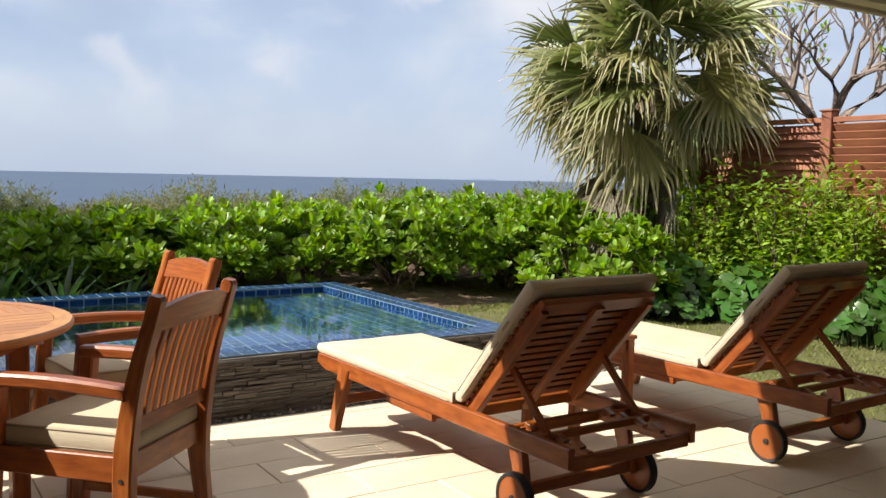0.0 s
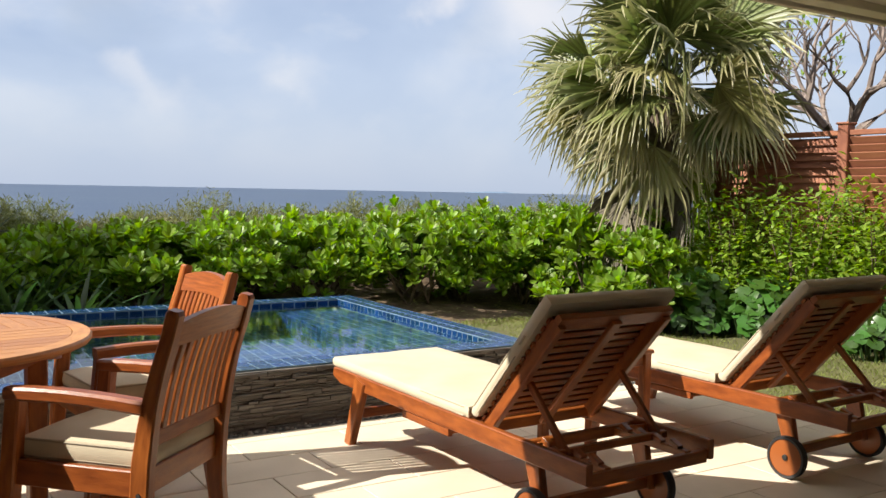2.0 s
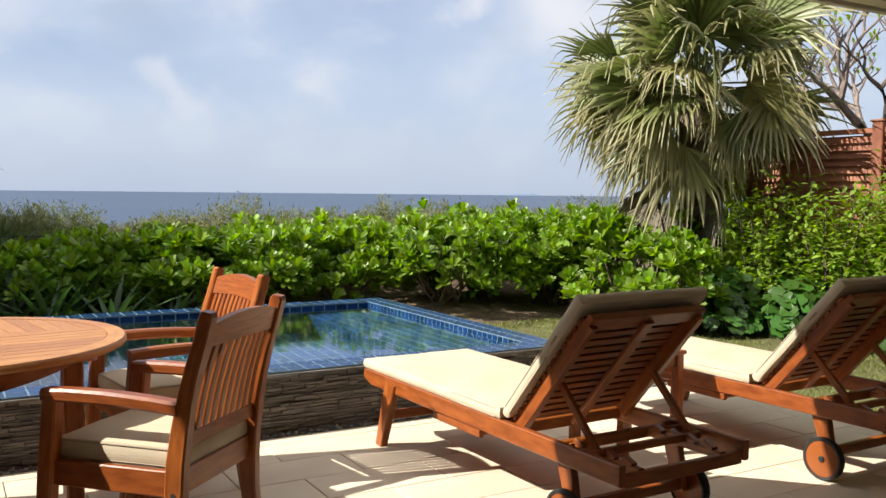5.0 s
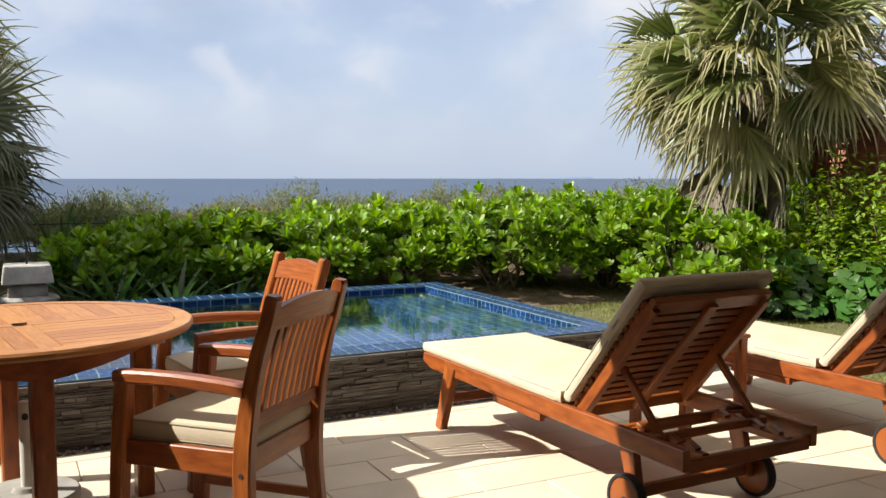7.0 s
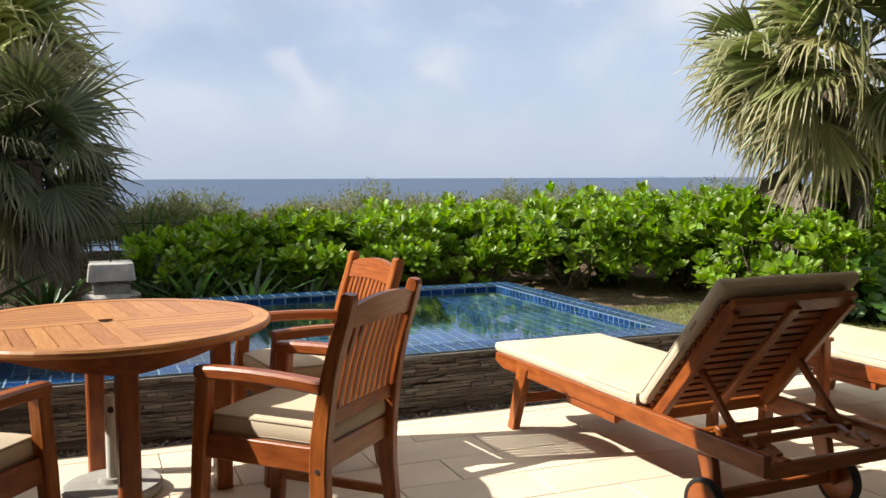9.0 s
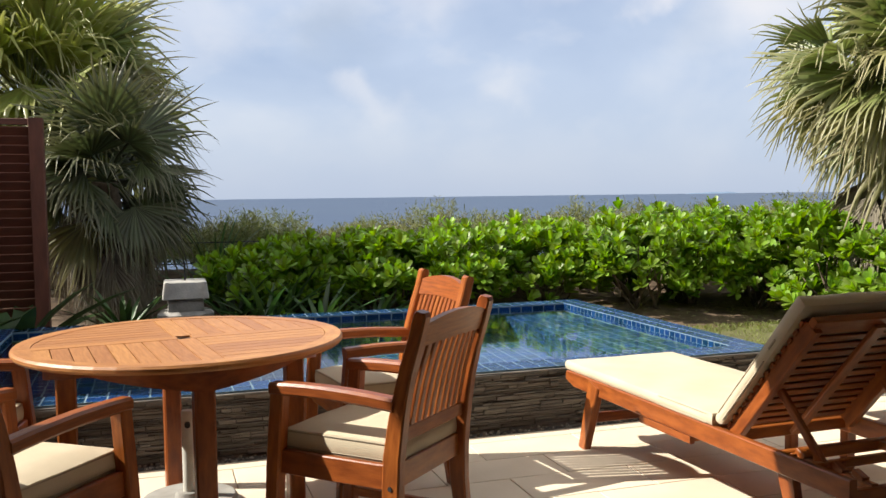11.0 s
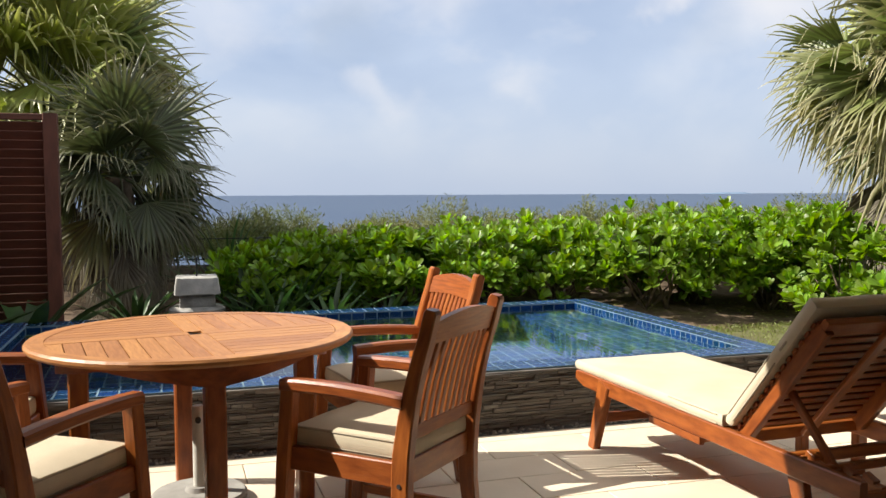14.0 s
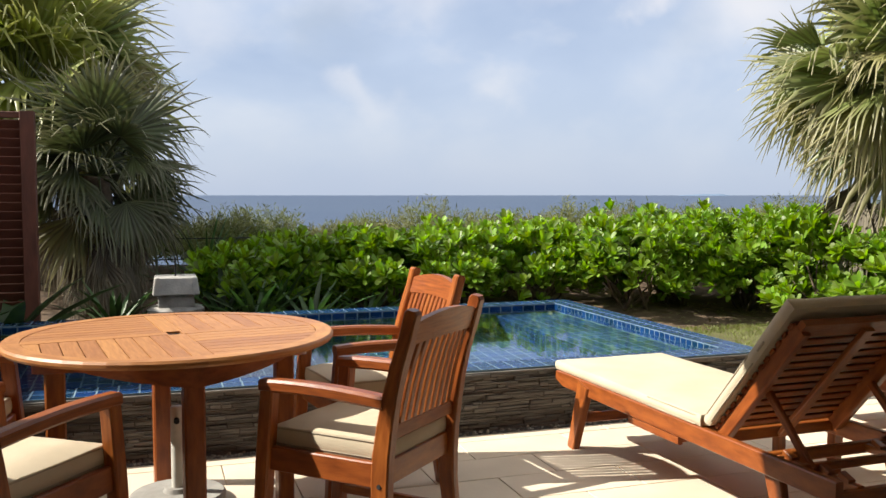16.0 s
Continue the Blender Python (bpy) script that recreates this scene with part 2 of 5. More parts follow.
IRON = mat("dark_iron", (0.05, 0.05, 0.05), 0.5, metal=0.7, bump=0.05)
RUBBER = mat("black_rubber", (0.022, 0.022, 0.024), 0.7, bump=0.1)
BRASS = mat("dull_brass", (0.42, 0.32, 0.15), 0.4, metal=0.9, bump=0.05)
SOFFIT = mat("painted_soffit", (0.76, 0.70, 0.58), 0.7, second=(0.71, 0.65, 0.54), bump=0.08)
PLASTER = mat("plaster", (0.74, 0.71, 0.65), 0.9, second=(0.68, 0.65, 0.59), bump=0.2)
# blue-grey instead of land colour: the distance haze is mixed into it
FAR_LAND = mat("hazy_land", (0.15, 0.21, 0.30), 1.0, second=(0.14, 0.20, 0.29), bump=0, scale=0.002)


def water_material(name, tint, rough, ripple, scale, stretch, through_light):
    m = bpy.data.materials.new(name)
    m.use_nodes = True
    n, l = m.node_tree.nodes, m.node_tree.links
    b = n["Principled BSDF"]
    b.inputs["Base Color"].default_value = (*tint, 1)
    b.inputs["Roughness"].default_value, b.inputs["IOR"].default_value = rough, 1.33
    b.inputs["Transmission Weight"].default_value = through_light
    co, mp, nz, bp = n.new("ShaderNodeTexCoord"), n.new("ShaderNodeMapping"), n.new("ShaderNodeTexNoise"), n.new("ShaderNodeBump")
    mp.inputs["Scale"].default_value = stretch
    l.new(co.outputs["Object"], mp.inputs["Vector"])
    l.new(mp.outputs["Vector"], nz.inputs["Vector"])
    nz.inputs["Scale"].default_value, nz.inputs["Detail"].default_value = scale, 4
    bp.inputs["Strength"].default_value, bp.inputs["Distance"].default_value = ripple, 0.02
    l.new(nz.outputs["Fac"], bp.inputs["Height"])
    l.new(bp.outputs["Normal"], b.inputs["Normal"])
    return m


POOL_WATER = water_material("pool_water", (0.50, 0.78, 0.87), 0.02, 0.05, 5.0, (1, 1.6, 1), 1.0)
SEA = mat("sea_water", (0.036, 0.062, 0.108), 0.4, second=(0.018, 0.040, 0.092), scale=0.006, stretch=(1, 3, 1), bump=0.6, bump_scale=0.6, spec=0.28)


# ---- mesh helpers ----
def finish(name, bm, material, parent=None, label="", smooth=False):
    bmesh.ops.recalc_face_normals(bm, faces=bm.faces)
    me = bpy.data.meshes.new(name)
    bm.to_mesh(me)
    bm.free()
    me.materials.append(material)
    if smooth:
        me.shade_smooth()
        me.set_sharp_from_angle(angle=radians(40))
    ob = new(name, me)
    ob.parent = parent
    if label:
        ob["label"] = label
    return ob


def part(name, bm, material, parent, label="", smooth=False):
    return finish(name, bm, material, parent, label, smooth)


def thing(name, m, label, category, group="", kind=""):
    ob = new(name)
    ob.empty_display_size = 0.1
    ob.matrix_basis = m
    return tagged(ob, label, category, group, kind)


def sweep(bm, pts, w, h, side=(1, 0, 0), bevel=0.004, taper=None):
    """A bar with a rectangular section (w along side, h across) through the points, uv in metres along it."""
    uv = bm.loops.layers.uv.verify()
    pts, side = [Vector(p) for p in pts], Vector(side).normalized()
    c = bevel
    rings, run = [], 0.0
    shift = random.random() * 20
    dist = [0.0]
    for a, b in zip(pts, pts[1:]):
        dist.append(dist[-1] + (b - a).length)
    for i, p in enumerate(pts):
        t = (pts[min(i + 1, len(pts) - 1)] - pts[max(i - 1, 0)]).normalized()
        up = t.cross(side).normalized()
        k = taper[i] if taper else 1.0
        a, b = w / 2, h * k / 2
        prof = [(-a + c, -b), (a - c, -b), (a, -b + c), (a, b - c), (a - c, b), (-a + c, b), (-a, b - c), (-a, -b + c)]
        rings.append([bm.verts.new(p + side * x + up * y) for x, y in prof])
    for i in range(len(rings) - 1):
        for j in range(8):
            k = (j + 1) % 8
            f = bm.faces.new((rings[i][j], rings[i][k], rings[i + 1][k], rings[i + 1][j]))
            v0, v1 = j * 0.02, (j + 1) * 0.02
            for lp, q in zip(f.loops, ((dist[i], v0), (dist[i], v1), (dist[i + 1], v1), (dist[i + 1], v0))):
                lp[uv].uv = (q[0] + shift, q[1] + shift * 0.37)
    for r in (rings[0], rings[-1]):
        f = bm.faces.new(r)
        for lp in f.loops:
            lp[uv].uv = (shift, shift)
    return bm


def bar(p0, p1, w, h, side=(1, 0, 0), bevel=0.004):
    return sweep(bmesh.new(), [p0, p1], w, h, side, bevel)


def box(bm, cx, cy, cz, sx, sy, sz, bevel=0.0, segments=1):
    r = bmesh.ops.create_cube(bm, size=1, matrix=Matrix.LocRotScale((cx, cy, cz), None, (sx, sy, sz)))
    if bevel:
        edges = list({e for v in r["verts"] for e in v.link_edges})
        bmesh.ops.bevel(bm, geom=edges, offset=bevel, segments=segments, affect="EDGES", profile=0.5)
    return bm


def boxed(cx, cy, cz, sx, sy, sz, bevel=0.0, segments=1):
    return box(bmesh.new(), cx, cy, cz, sx, sy, sz, bevel, segments)


def disc(r, z0, z1, seg=40, bevel=0.003, m=None):
    bm = bmesh.new()
    bmesh.ops.create_cone(bm, cap_ends=True, segments=seg, radius1=r, radius2=r, depth=z1 - z0, matrix=Matrix.Translation((0, 0, (z0 + z1) / 2)))
    if bevel:
        bmesh.ops.bevel(bm, geom=[e for e in bm.edges if len(e.link_faces) == 2 and any(len(f.verts) > 4 for f in e.link_faces)], offset=bevel, segments=2, affect="EDGES", profile=0.5)
    if m:
        bm.transform(m)
    return bm


def lathe(profile, seg=32, closed=False):
    bm = bmesh.new()
    rings = [[bm.verts.new((r * math.cos(a), r * math.sin(a), z)) for a in (2 * math.pi * k / seg for k in range(seg))] for r, z in profile]
    for a, b in zip(rings, rings[1:]):
        for k in range(seg):
            bm.faces.new((a[k], a[(k + 1) % seg], b[(k + 1) % seg], b[k]))
    if closed:
        for k in range(seg):
            bm.faces.new((rings[-1][k], rings[-1][(k + 1) % seg], rings[0][(k + 1) % seg], rings[0][k]))
    else:
        bm.faces.new(rings[0][::-1])
        bm.faces.new(rings[-1])
    return bm


def pad(sx, sy, sz, seed=0, puff=0.008):
    """A soft cushion with rounded edges and slight dents, its base at z = 0."""
    bm = boxed(0, 0, sz / 2, sx, sy, sz)
    bmesh.ops.subdivide_edges(bm, edges=bm.edges[:], cuts=7, use_grid_fill=True)
    for v in bm.verts:
        x, y, z = v.co
        ax, ay = abs(x) / (sx / 2), abs(y) / (sy / 2)
        e = max(ax, ay)
        edge = max(0.0, (e - 0.86) / 0.14)
        mid = sz * 0.45
        v.co.z = mid + (z - mid) * (1 - 0.14 * edge ** 3)
        if z > mid:
            v.co.z += puff * (1 - e ** 4) + 0.004 * noise.noise(Vector((x * 7, y * 7, seed)))
        bulge = 1 - ((z - sz / 2) / (sz / 2)) ** 2
        if ax > 0.99:
            v.co.x += math.copysign(0.008 * bulge, x)
        if ay > 0.99:
            v.co.y += math.copysign(0.008 * bulge, y)
    return bm


def tube(bm, pts, radii, seg=6):
    pts = [Vector(p) for p in pts]
    rings = []
    for i, p in enumerate(pts):
        t = (pts[min(i + 1, len(pts) - 1)] - pts[max(i - 1, 0)]).normalized()
        s = t.orthogonal().normalized()
        u = t.cross(s)
        rings.append([bm.verts.new(p + (s * math.cos(a) + u * math.sin(a)) * radii[i]) for a in (2 * math.pi * k / seg for k in range(seg))])
    for a, b in zip(rings, rings[1:]):
        for k in range(seg):
            bm.faces.new((a[k], a[(k + 1) % seg], b[(k + 1) % seg], b[k]))
    bm.faces.new(rings[-1])
    return bm


def pydata(name, verts, faces, material, parent=None, smooth=False):
    me = bpy.data.meshes.new(name)
    me.from_pydata(verts, [], faces)
    me.materials.append(material)
    if smooth:
        me.shade_smooth()
    ob = new(name, me)
    ob.parent = parent
    return ob


# ---- large structure ----
PX0, PX1, PY0, PY1, PZ, WZ, RIM = -1.30, 3.60, 4.53, 7.36, 0.335, 0.298, 0.21

def ground_height(x, y):
    z = -0.035
    if y > 12:
        z -= 14.0 * min(1.0, ((y - 12) / 29.0)) ** 1.2
    if 7.45 < y < 10.6 and -3 < x < 9:
        z += 0.16 * math.sin((y - 7.45) / 3.15 * math.pi) * (0.7 + 0.5 * noise.noise(Vector((x * 0.9, y * 0.9, 0))))
    if 9.5 < y < 12.5:
        z += 0.5 * math.sin((y - 9.5) / 3.0 * math.pi)
    if PX0 < x < PX1 - 0.02 and PY0 < y < PY1 - 0.02:
        z = -2.0
    return z


def ground():
    bm = bmesh.new()
    xs = [-4800, -300, -60, -20, -8] + [-5 + 0.3 * i for i in range(51)] + [14, 24, 60, 300, 4800]
    ys = [-200, -30, -6, -2, 0, 1.5] + [2 + 0.3 * i for i in range(34)] + [13, 15, 18, 22, 28, 34, 41, 60, 200, 1000, 4850]
    grid = [[bm.verts.new((x, y, ground_height(x, y))) for x in xs] for y in ys]
    for j in range(len(ys) - 1):
        for i in range(len(xs) - 1):
            bm.faces.new((grid[j][i], grid[j][i + 1], grid[j + 1][i + 1], grid[j + 1][i]))
    ob = finish("ground", bm, SOIL, smooth=True)
    tagged(ob, "dry brown garden soil falling away to the shore", "ground", kind="structure")


ground()
bm = bmesh.new()
bmesh.ops.create_grid(bm, x_segments=2, y_segments=2, size=1, matrix=Matrix.LocRotScale((0, 2436, -5), None, (4800, 2412, 1)))
tagged(finish("sea", bm, SEA), "calm blue-grey open sea under haze", "sea", kind="structure")

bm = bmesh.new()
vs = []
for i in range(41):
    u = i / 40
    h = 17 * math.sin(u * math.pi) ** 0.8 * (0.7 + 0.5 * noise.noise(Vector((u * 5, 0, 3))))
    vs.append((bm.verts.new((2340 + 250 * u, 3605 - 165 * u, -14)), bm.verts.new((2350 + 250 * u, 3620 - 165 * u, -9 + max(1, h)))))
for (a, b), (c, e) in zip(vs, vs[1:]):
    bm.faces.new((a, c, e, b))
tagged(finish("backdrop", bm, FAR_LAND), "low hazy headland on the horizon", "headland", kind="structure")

# lawn
bm = bmesh.new()
xs, ys = [4.74 + 0.25 * i for i in range(16)], [-2 + 0.3 * i for i in range(32)]
grid = [[bm.verts.new((x, y, -0.012 + 0.015 * noise.noise(Vector((x * 2, y * 2, 1))))) for x in xs] for y in ys]
for j in range(len(ys) - 1):
    for i in range(len(xs) - 1):
        bm.faces.new((grid[j][i], grid[j][i + 1], grid[j + 1][i + 1], grid[j + 1][i]))
lawn = tagged(finish("lawn", bm, TURF, smooth=True), "short sunlit lawn with worn yellowish patches", "lawn", kind="structure")
xs2 = [3.66 + 0.22 * i for i in range(6)]
bm = bmesh.new()
ys2 = [4.46 + 0.25 * i for i in range(13)]
grid = [[bm.verts.new((x, y, -0.016 + 0.012 * noise.noise(Vector((x * 2, y * 2, 1))))) for x in xs2[:-1] + [4.76]] for y in ys2]
for j in range(len(ys2) - 1):
    for i in range(len(xs2) - 1):
        bm.faces.new((grid[j][i], grid[j][i + 1], grid[j + 1][i + 1], grid[j + 1][i]))
tagged(finish("lawn_strip", bm, TURF, smooth=True), "narrow lawn strip beside the raised pool", "lawn", kind="structure")

rnd = random.Random(4)
verts, faces = [], []
def blade(x, y, z, h, w, lean):
    a = rnd.uniform(0, 6.283)
    dx, dy = math.cos(a) * w, math.sin(a) * w
    b = rnd.uniform(0, 6.283)
    lx, ly = math.cos(b) * lean, math.sin(b) * lean
    k = len(verts)
    verts.extend([(x - dx, y - dy, z), (x + dx, y + dy, z), (x + dx * 0.6 + lx * 0.5, y + dy * 0.6 + ly * 0.5, z + h * 0.6), (x + lx, y + ly, z + h)])
    faces.append((k, k + 1, k + 2))
    faces.append((k, k + 2, k + 3))
for _ in range(42000):
    x, y = rnd.uniform(3.7, 7.6), rnd.uniform(2.0, 7.5)
    if x < 4.78 and y < 4.5:
        continue
    if noise.noise(Vector((x * 1.3, y * 1.3, 5))) < -0.25 and rnd.random() < 0.7:
        continue
    blade(x, y, -0.02, rnd.uniform(0.015, 0.045), 0.004, 0.03)
grass = pydata("grass", verts, faces, GRASS)
tagged(grass, "short green and yellowed grass blades of the lawn", "grass", kind="stuff")

# terrace bed under the pavers
TX0, TX1, TY0, TY1 = -4.83, 4.77, -0.90, 4.43
terrace = finish("terrace", boxed((TX0 + TX1) / 2, (TY0 + TY1) / 2, -0.105, TX1 - TX0, TY1 - TY0, 0.17, 0.004), GROUT)
tagged(terrace, "terrace paved with large buff limestone slabs", "terrace", kind="structure")

# house: wall behind the camera, ceiling, eave
EAVE_Y, EAVE_Z = 3.37, 2.42
# unseen wall; its pale plaster is there to bounce light into the shade
house_wall = finish("wall_house", boxed(0, -1.02, 1.25, 26, 0.2, 2.9), PLASTER)
tagged(house_wall, "unseen plain house wall behind the terrace, kept pale for bounce light", "wall", kind="structure")
bm = bmesh.new()
box(bm, 0, (EAVE_Y - 1.2) / 2, EAVE_Z + 0.13, 26, EAVE_Y + 1.2 - 0.1, 0.12)
tagged(finish("ceiling", bm, SOFFIT), "pale painted soffit over the terrace", "ceiling", kind="structure")
eave = thing("eave", pose(0, 0, 0), "cream painted eave with stepped fascia boards", "eave", kind="structure")
part("fascia", boxed(0, EAVE_Y - 0.02, EAVE_Z + 0.10, 26, 0.04, 0.20, 0.004), SOFFIT, eave)
part("drip_board", boxed(0, EAVE_Y - 0.12, EAVE_Z + 0.045, 26, 0.12, 0.05, 0.004), SOFFIT, eave)
part("inner_board", boxed(0, EAVE_Y - 0.32, EAVE_Z + 0.055, 26, 0.03, 0.03, 0.003), SOFFIT, eave)

# unseen roof, added to cut sky light on fence, palms and hedge
bm = bmesh.new()
pts = [(EAVE_Y + 0.02, EAVE_Z + 0.21), (-1.2, EAVE_Z + 2.6), (-5.8, EAVE_Z + 0.21)]
for x in (-13, 13):
    for y, z in pts:
        bm.verts.new((x, y, z))
        bm.verts.new((x, y, z + 0.12))
v = list(bm.verts)
for i in (0, 2):
    bm.faces.new((v[i], v[i + 2], v[i + 8], v[i + 6]))
    bm.faces.new((v[i + 1], v[i + 7], v[i + 9], v[i + 3]))
for k in (0, 6):
    bm.faces.new((v[k], v[k + 1], v[k + 3], v[k + 2]))
    bm.faces.new((v[k + 2], v[k + 3], v[k + 5], v[k + 4]))
bm.faces.new((v[0], v[6], v[7], v[1]))
bm.faces.new((v[4], v[5], v[11], v[10]))
tagged(finish("roof", bm, GREY_BARK), "unseen plain pitched roof, added to block sky light over the house", "roof", kind="structure")

# ---- pool ----
pool = thing("swimming_pool", pose(0, 0, 0), "raised rectangular pool of blue glazed tiles with slate-clad front wall", "pool", kind="structure")
FLOOR = -0.85
for nm, a in (("front_wall", (PX0, PX1, PY0, PY0 + RIM)), ("back_wall", (PX0, PX1, PY1 - RIM, PY1)),
              ("left_wall", (PX0, PX0 + RIM, PY0 + RIM, PY1 - RIM)), ("right_wall", (PX1 - RIM, PX1, PY0 + RIM, PY1 - RIM))):
    z0 = FLOOR - 0.1
    part(nm, boxed((a[0] + a[1]) / 2, (a[2] + a[3]) / 2, (z0 + PZ - 0.0012) / 2, a[1] - a[0], a[3] - a[2], PZ - 0.0012 - z0), POOL_GROUT, pool)
part("pool_floor", boxed((PX0 + PX1) / 2, (PY0 + PY1) / 2, FLOOR - 0.05, PX1 - PX0 - 2 * RIM, PY1 - PY0 - 2 * RIM, 0.1), POOL_GROUT, pool)
LEDGE_X = 2.79
part("ledge", boxed((LEDGE_X + PX1 - RIM) / 2, (PY0 + PY1) / 2, (FLOOR + 0.05) / 2, PX1 - RIM - LEDGE_X, PY1 - PY0 - 2 * RIM, 0.05 - FLOOR), POOL_GROUT, pool, "shallow tiled ledge under the water")


def tile_field(name, origin, u, v, nu, nv, size, parent, gap=0.011, thick=0.004):
    """Glazed tiles in one mesh, each a raised plate of its own."""
    o, u, v = Vector(origin), Vector(u), Vector(v)
    w = u.cross(v)
    verts, faces = [], []
    s = size - gap
    for i in range(nu):
        for j in range(nv):
            c = o + u * (i * size + gap / 2) + v * (j * size + gap / 2)
            k = len(verts)
            for dz, ins in ((0, 0), (thick, 0.002)):
                for a, b in ((ins, ins), (s - ins, ins), (s - ins, s - ins), (ins, s - ins)):
                    verts.append(c + u * a + v * b + w * dz)
            faces.append((k + 4, k + 5, k + 6, k + 7))
            for a in range(4):
                b = (a + 1) % 4
                faces.append((k + a, k + b, k + 4 + b, k + 4 + a))
    ob = pydata(name, [tuple(p) for p in verts], faces, TILE, parent)
    ob["kind"] = "stuff"
    return ob


IX0, IX1, IY0, IY1 = PX0 + RIM, PX1 - RIM, PY0 + RIM, PY1 - RIM
TS = 0.1
tile_field("floor_tiles", (IX0, IY0, FLOOR), (1, 0, 0), (0, 1, 0), 39, 24, TS, pool)
tile_field("back_tiles", (IX0, IY1, FLOOR), (1, 0, 0), (0, 0, 1), 42, 11, 0.107, pool)
tile_field("right_tiles", (IX1, IY1, 0.06), (0, -1, 0), (0, 0, 1), 24, 2, 0.1, pool)
tile_field("right_band", (IX1, IY1, 0.268), (0, -1, 0), (0, 0, 1), 36, 1, 0.066, pool)
tile_field("ledge_tiles", (LEDGE_X, IY0, 0.05), (1, 0, 0), (0, 1, 0), 6, 24, 0.1, pool)
tile_field("ledge_face_tiles", (LEDGE_X, IY1, FLOOR), (0, -1, 0), (0, 0, 1), 24, 9, 0.1, pool)
tile_field("left_tiles", (IX0, IY0, FLOOR), (0, 1, 0), (0, 0, 1), 22, 11, 0.107, pool)
tile_field("front_tiles", (IX1, IY0, FLOOR), (-1, 0, 0), (0, 0, 1), 42, 11, 0.107, pool)

bm = bmesh.new()
bmesh.ops.create_grid(bm, x_segments=40, y_segments=24, size=0.5, matrix=Matrix.LocRotScale(((IX0 + IX1) / 2, (IY0 + IY1) / 2, WZ), None, (IX1 - IX0 - 0.014, IY1 - IY0 - 0.014, 1)))
pool_water = finish("pool_water", bm, POOL_WATER, smooth=True)
pool_water.visible_shadow = False
tagged(pool_water, "clear still pool water mirroring hedge and sky", "water", kind="structure")

# gravel strip along the pool
rnd = random.Random(8)
peb = bmesh.new()
bmesh.ops.create_icosphere(peb, subdivisions=1, radius=1)
base_v, base_f = [v.co.copy() for v in peb.verts], [tuple(v.index for v in f.verts) for f in peb.faces]
peb.free()
verts, faces = [], []
for _ in range(1500):
    x, y, r = rnd.uniform(-1.6, 4.6), rnd.uniform(4.435, 4.53), rnd.uniform(0.007, 0.016)
    m = Euler((rnd.uniform(0, 6), rnd.uniform(0, 6), rnd.uniform(0, 6))).to_matrix()
    k = len(verts)
    c = Vector((x, y, -0.02 + r * rnd.uniform(0.4, 1.4)))
    verts.extend([tuple(c + m @ Vector((p.x * r, p.y * r * 0.8, p.z * r * 0.6))) for p in base_v])
    faces.extend([tuple(i + k for i in f) for f in base_f])
tagged(pydata("gravel", verts, faces, PEBBLE), "strip of pale pebbles along the pool wall", "gravel", kind="stuff")
part("gravel_bed", boxed(1.6, 4.48, -0.03, 6.2, 0.098, 0.05), SLATE_DARK, pool)


# ---- fences ----
def louvre_fence(name, m, length, height, panels, tilts, label, slat=0.074, caps=True, fence_mat=FENCE_R):
    """Posts, rails and tilted louvres; runs along local x from 0, faces local -y."""
    ob = thing(name, m, label, "fence")
    step = length / panels
    for i in range(panels + 1):
        part("post", bar((i * step, 0, -0.05), (i * step, 0, height + (0.05 if caps else 0.0)), 0.11, 0.11, (1, 0, 0), 0.006), fence_mat, ob)
        if caps:
            part("post_cap", boxed(i * step, 0, height + 0.06, 0.14, 0.14, 0.02, 0.005), fence_mat, ob)
    for i in range(panels):
        x0, x1 = i * step + 0.057, (i + 1) * step - 0.057
        part("top_rail", bar((x0, 0, height - 0.03), (x1, 0, height - 0.03), 0.06, 0.05, (0, 1, 0)), fence_mat, ob)
        part("bottom_rail", bar((x0, 0, 0.10), (x1, 0, 0.10), 0.06, 0.05, (0, 1, 0)), fence_mat, ob)
        part("stile", bar(((x0 + x1) / 2, -0.035, 0.127), ((x0 + x1) / 2, -0.035, height - 0.057), 0.04, 0.02), fence_mat, ob)
        n = int((height - 0.22) / slat) + 1
        tilt = tilts[i]
        bm0 = sweep(bmesh.new(), [(x0, 0, 0), (x1, 0, 0)], slat * 1.15, 0.012, (0, math.cos(radians(tilt)), math.sin(radians(tilt))), 0.002)
        first = part("slat", bm0, fence_mat, ob)
        first.location = (0, 0, 0.17)
        for k in range(1, n):
            o = first.copy()
            scene.collection.objects.link(o)
            o.location = (0, 0, 0.17 + k * slat)
    return ob


louvre_fence("fence", pose(7.82, 6.7, 0, 0, 0, -90), 7.5, 1.98, 5, (58, -58, -58, -58, -58), "tall red-brown stained timber louvre fence")
# left run takes the darkened cedar in place of real shade
louvre_fence("fence", pose(-5.97, 7.95, 0, 0, 0, 0), 5.0, 1.98, 4, (-58,) * 4, "red-brown timber louvre fence, its shade put into a darkened colour", caps=False, fence_mat=FENCE_SHADED)


# unseen wall, added to keep sun and sky off the left side
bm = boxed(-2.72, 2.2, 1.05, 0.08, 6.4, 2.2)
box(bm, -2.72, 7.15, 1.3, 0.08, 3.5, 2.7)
tagged(finish("wall_west", bm, FENCE_SHADED), "unseen plain timber side wall, added to shade pool and fence", "wall", kind="structure")


# ---- furniture ----
def curve(p0, p1, p2, n=6):
    a, b, c = Vector(p0), Vector(p1), Vector(p2)
    return [a * (1 - t) ** 2 + b * 2 * t * (1 - t) + c * t * t for t in (i / n for i in range(n + 1))]


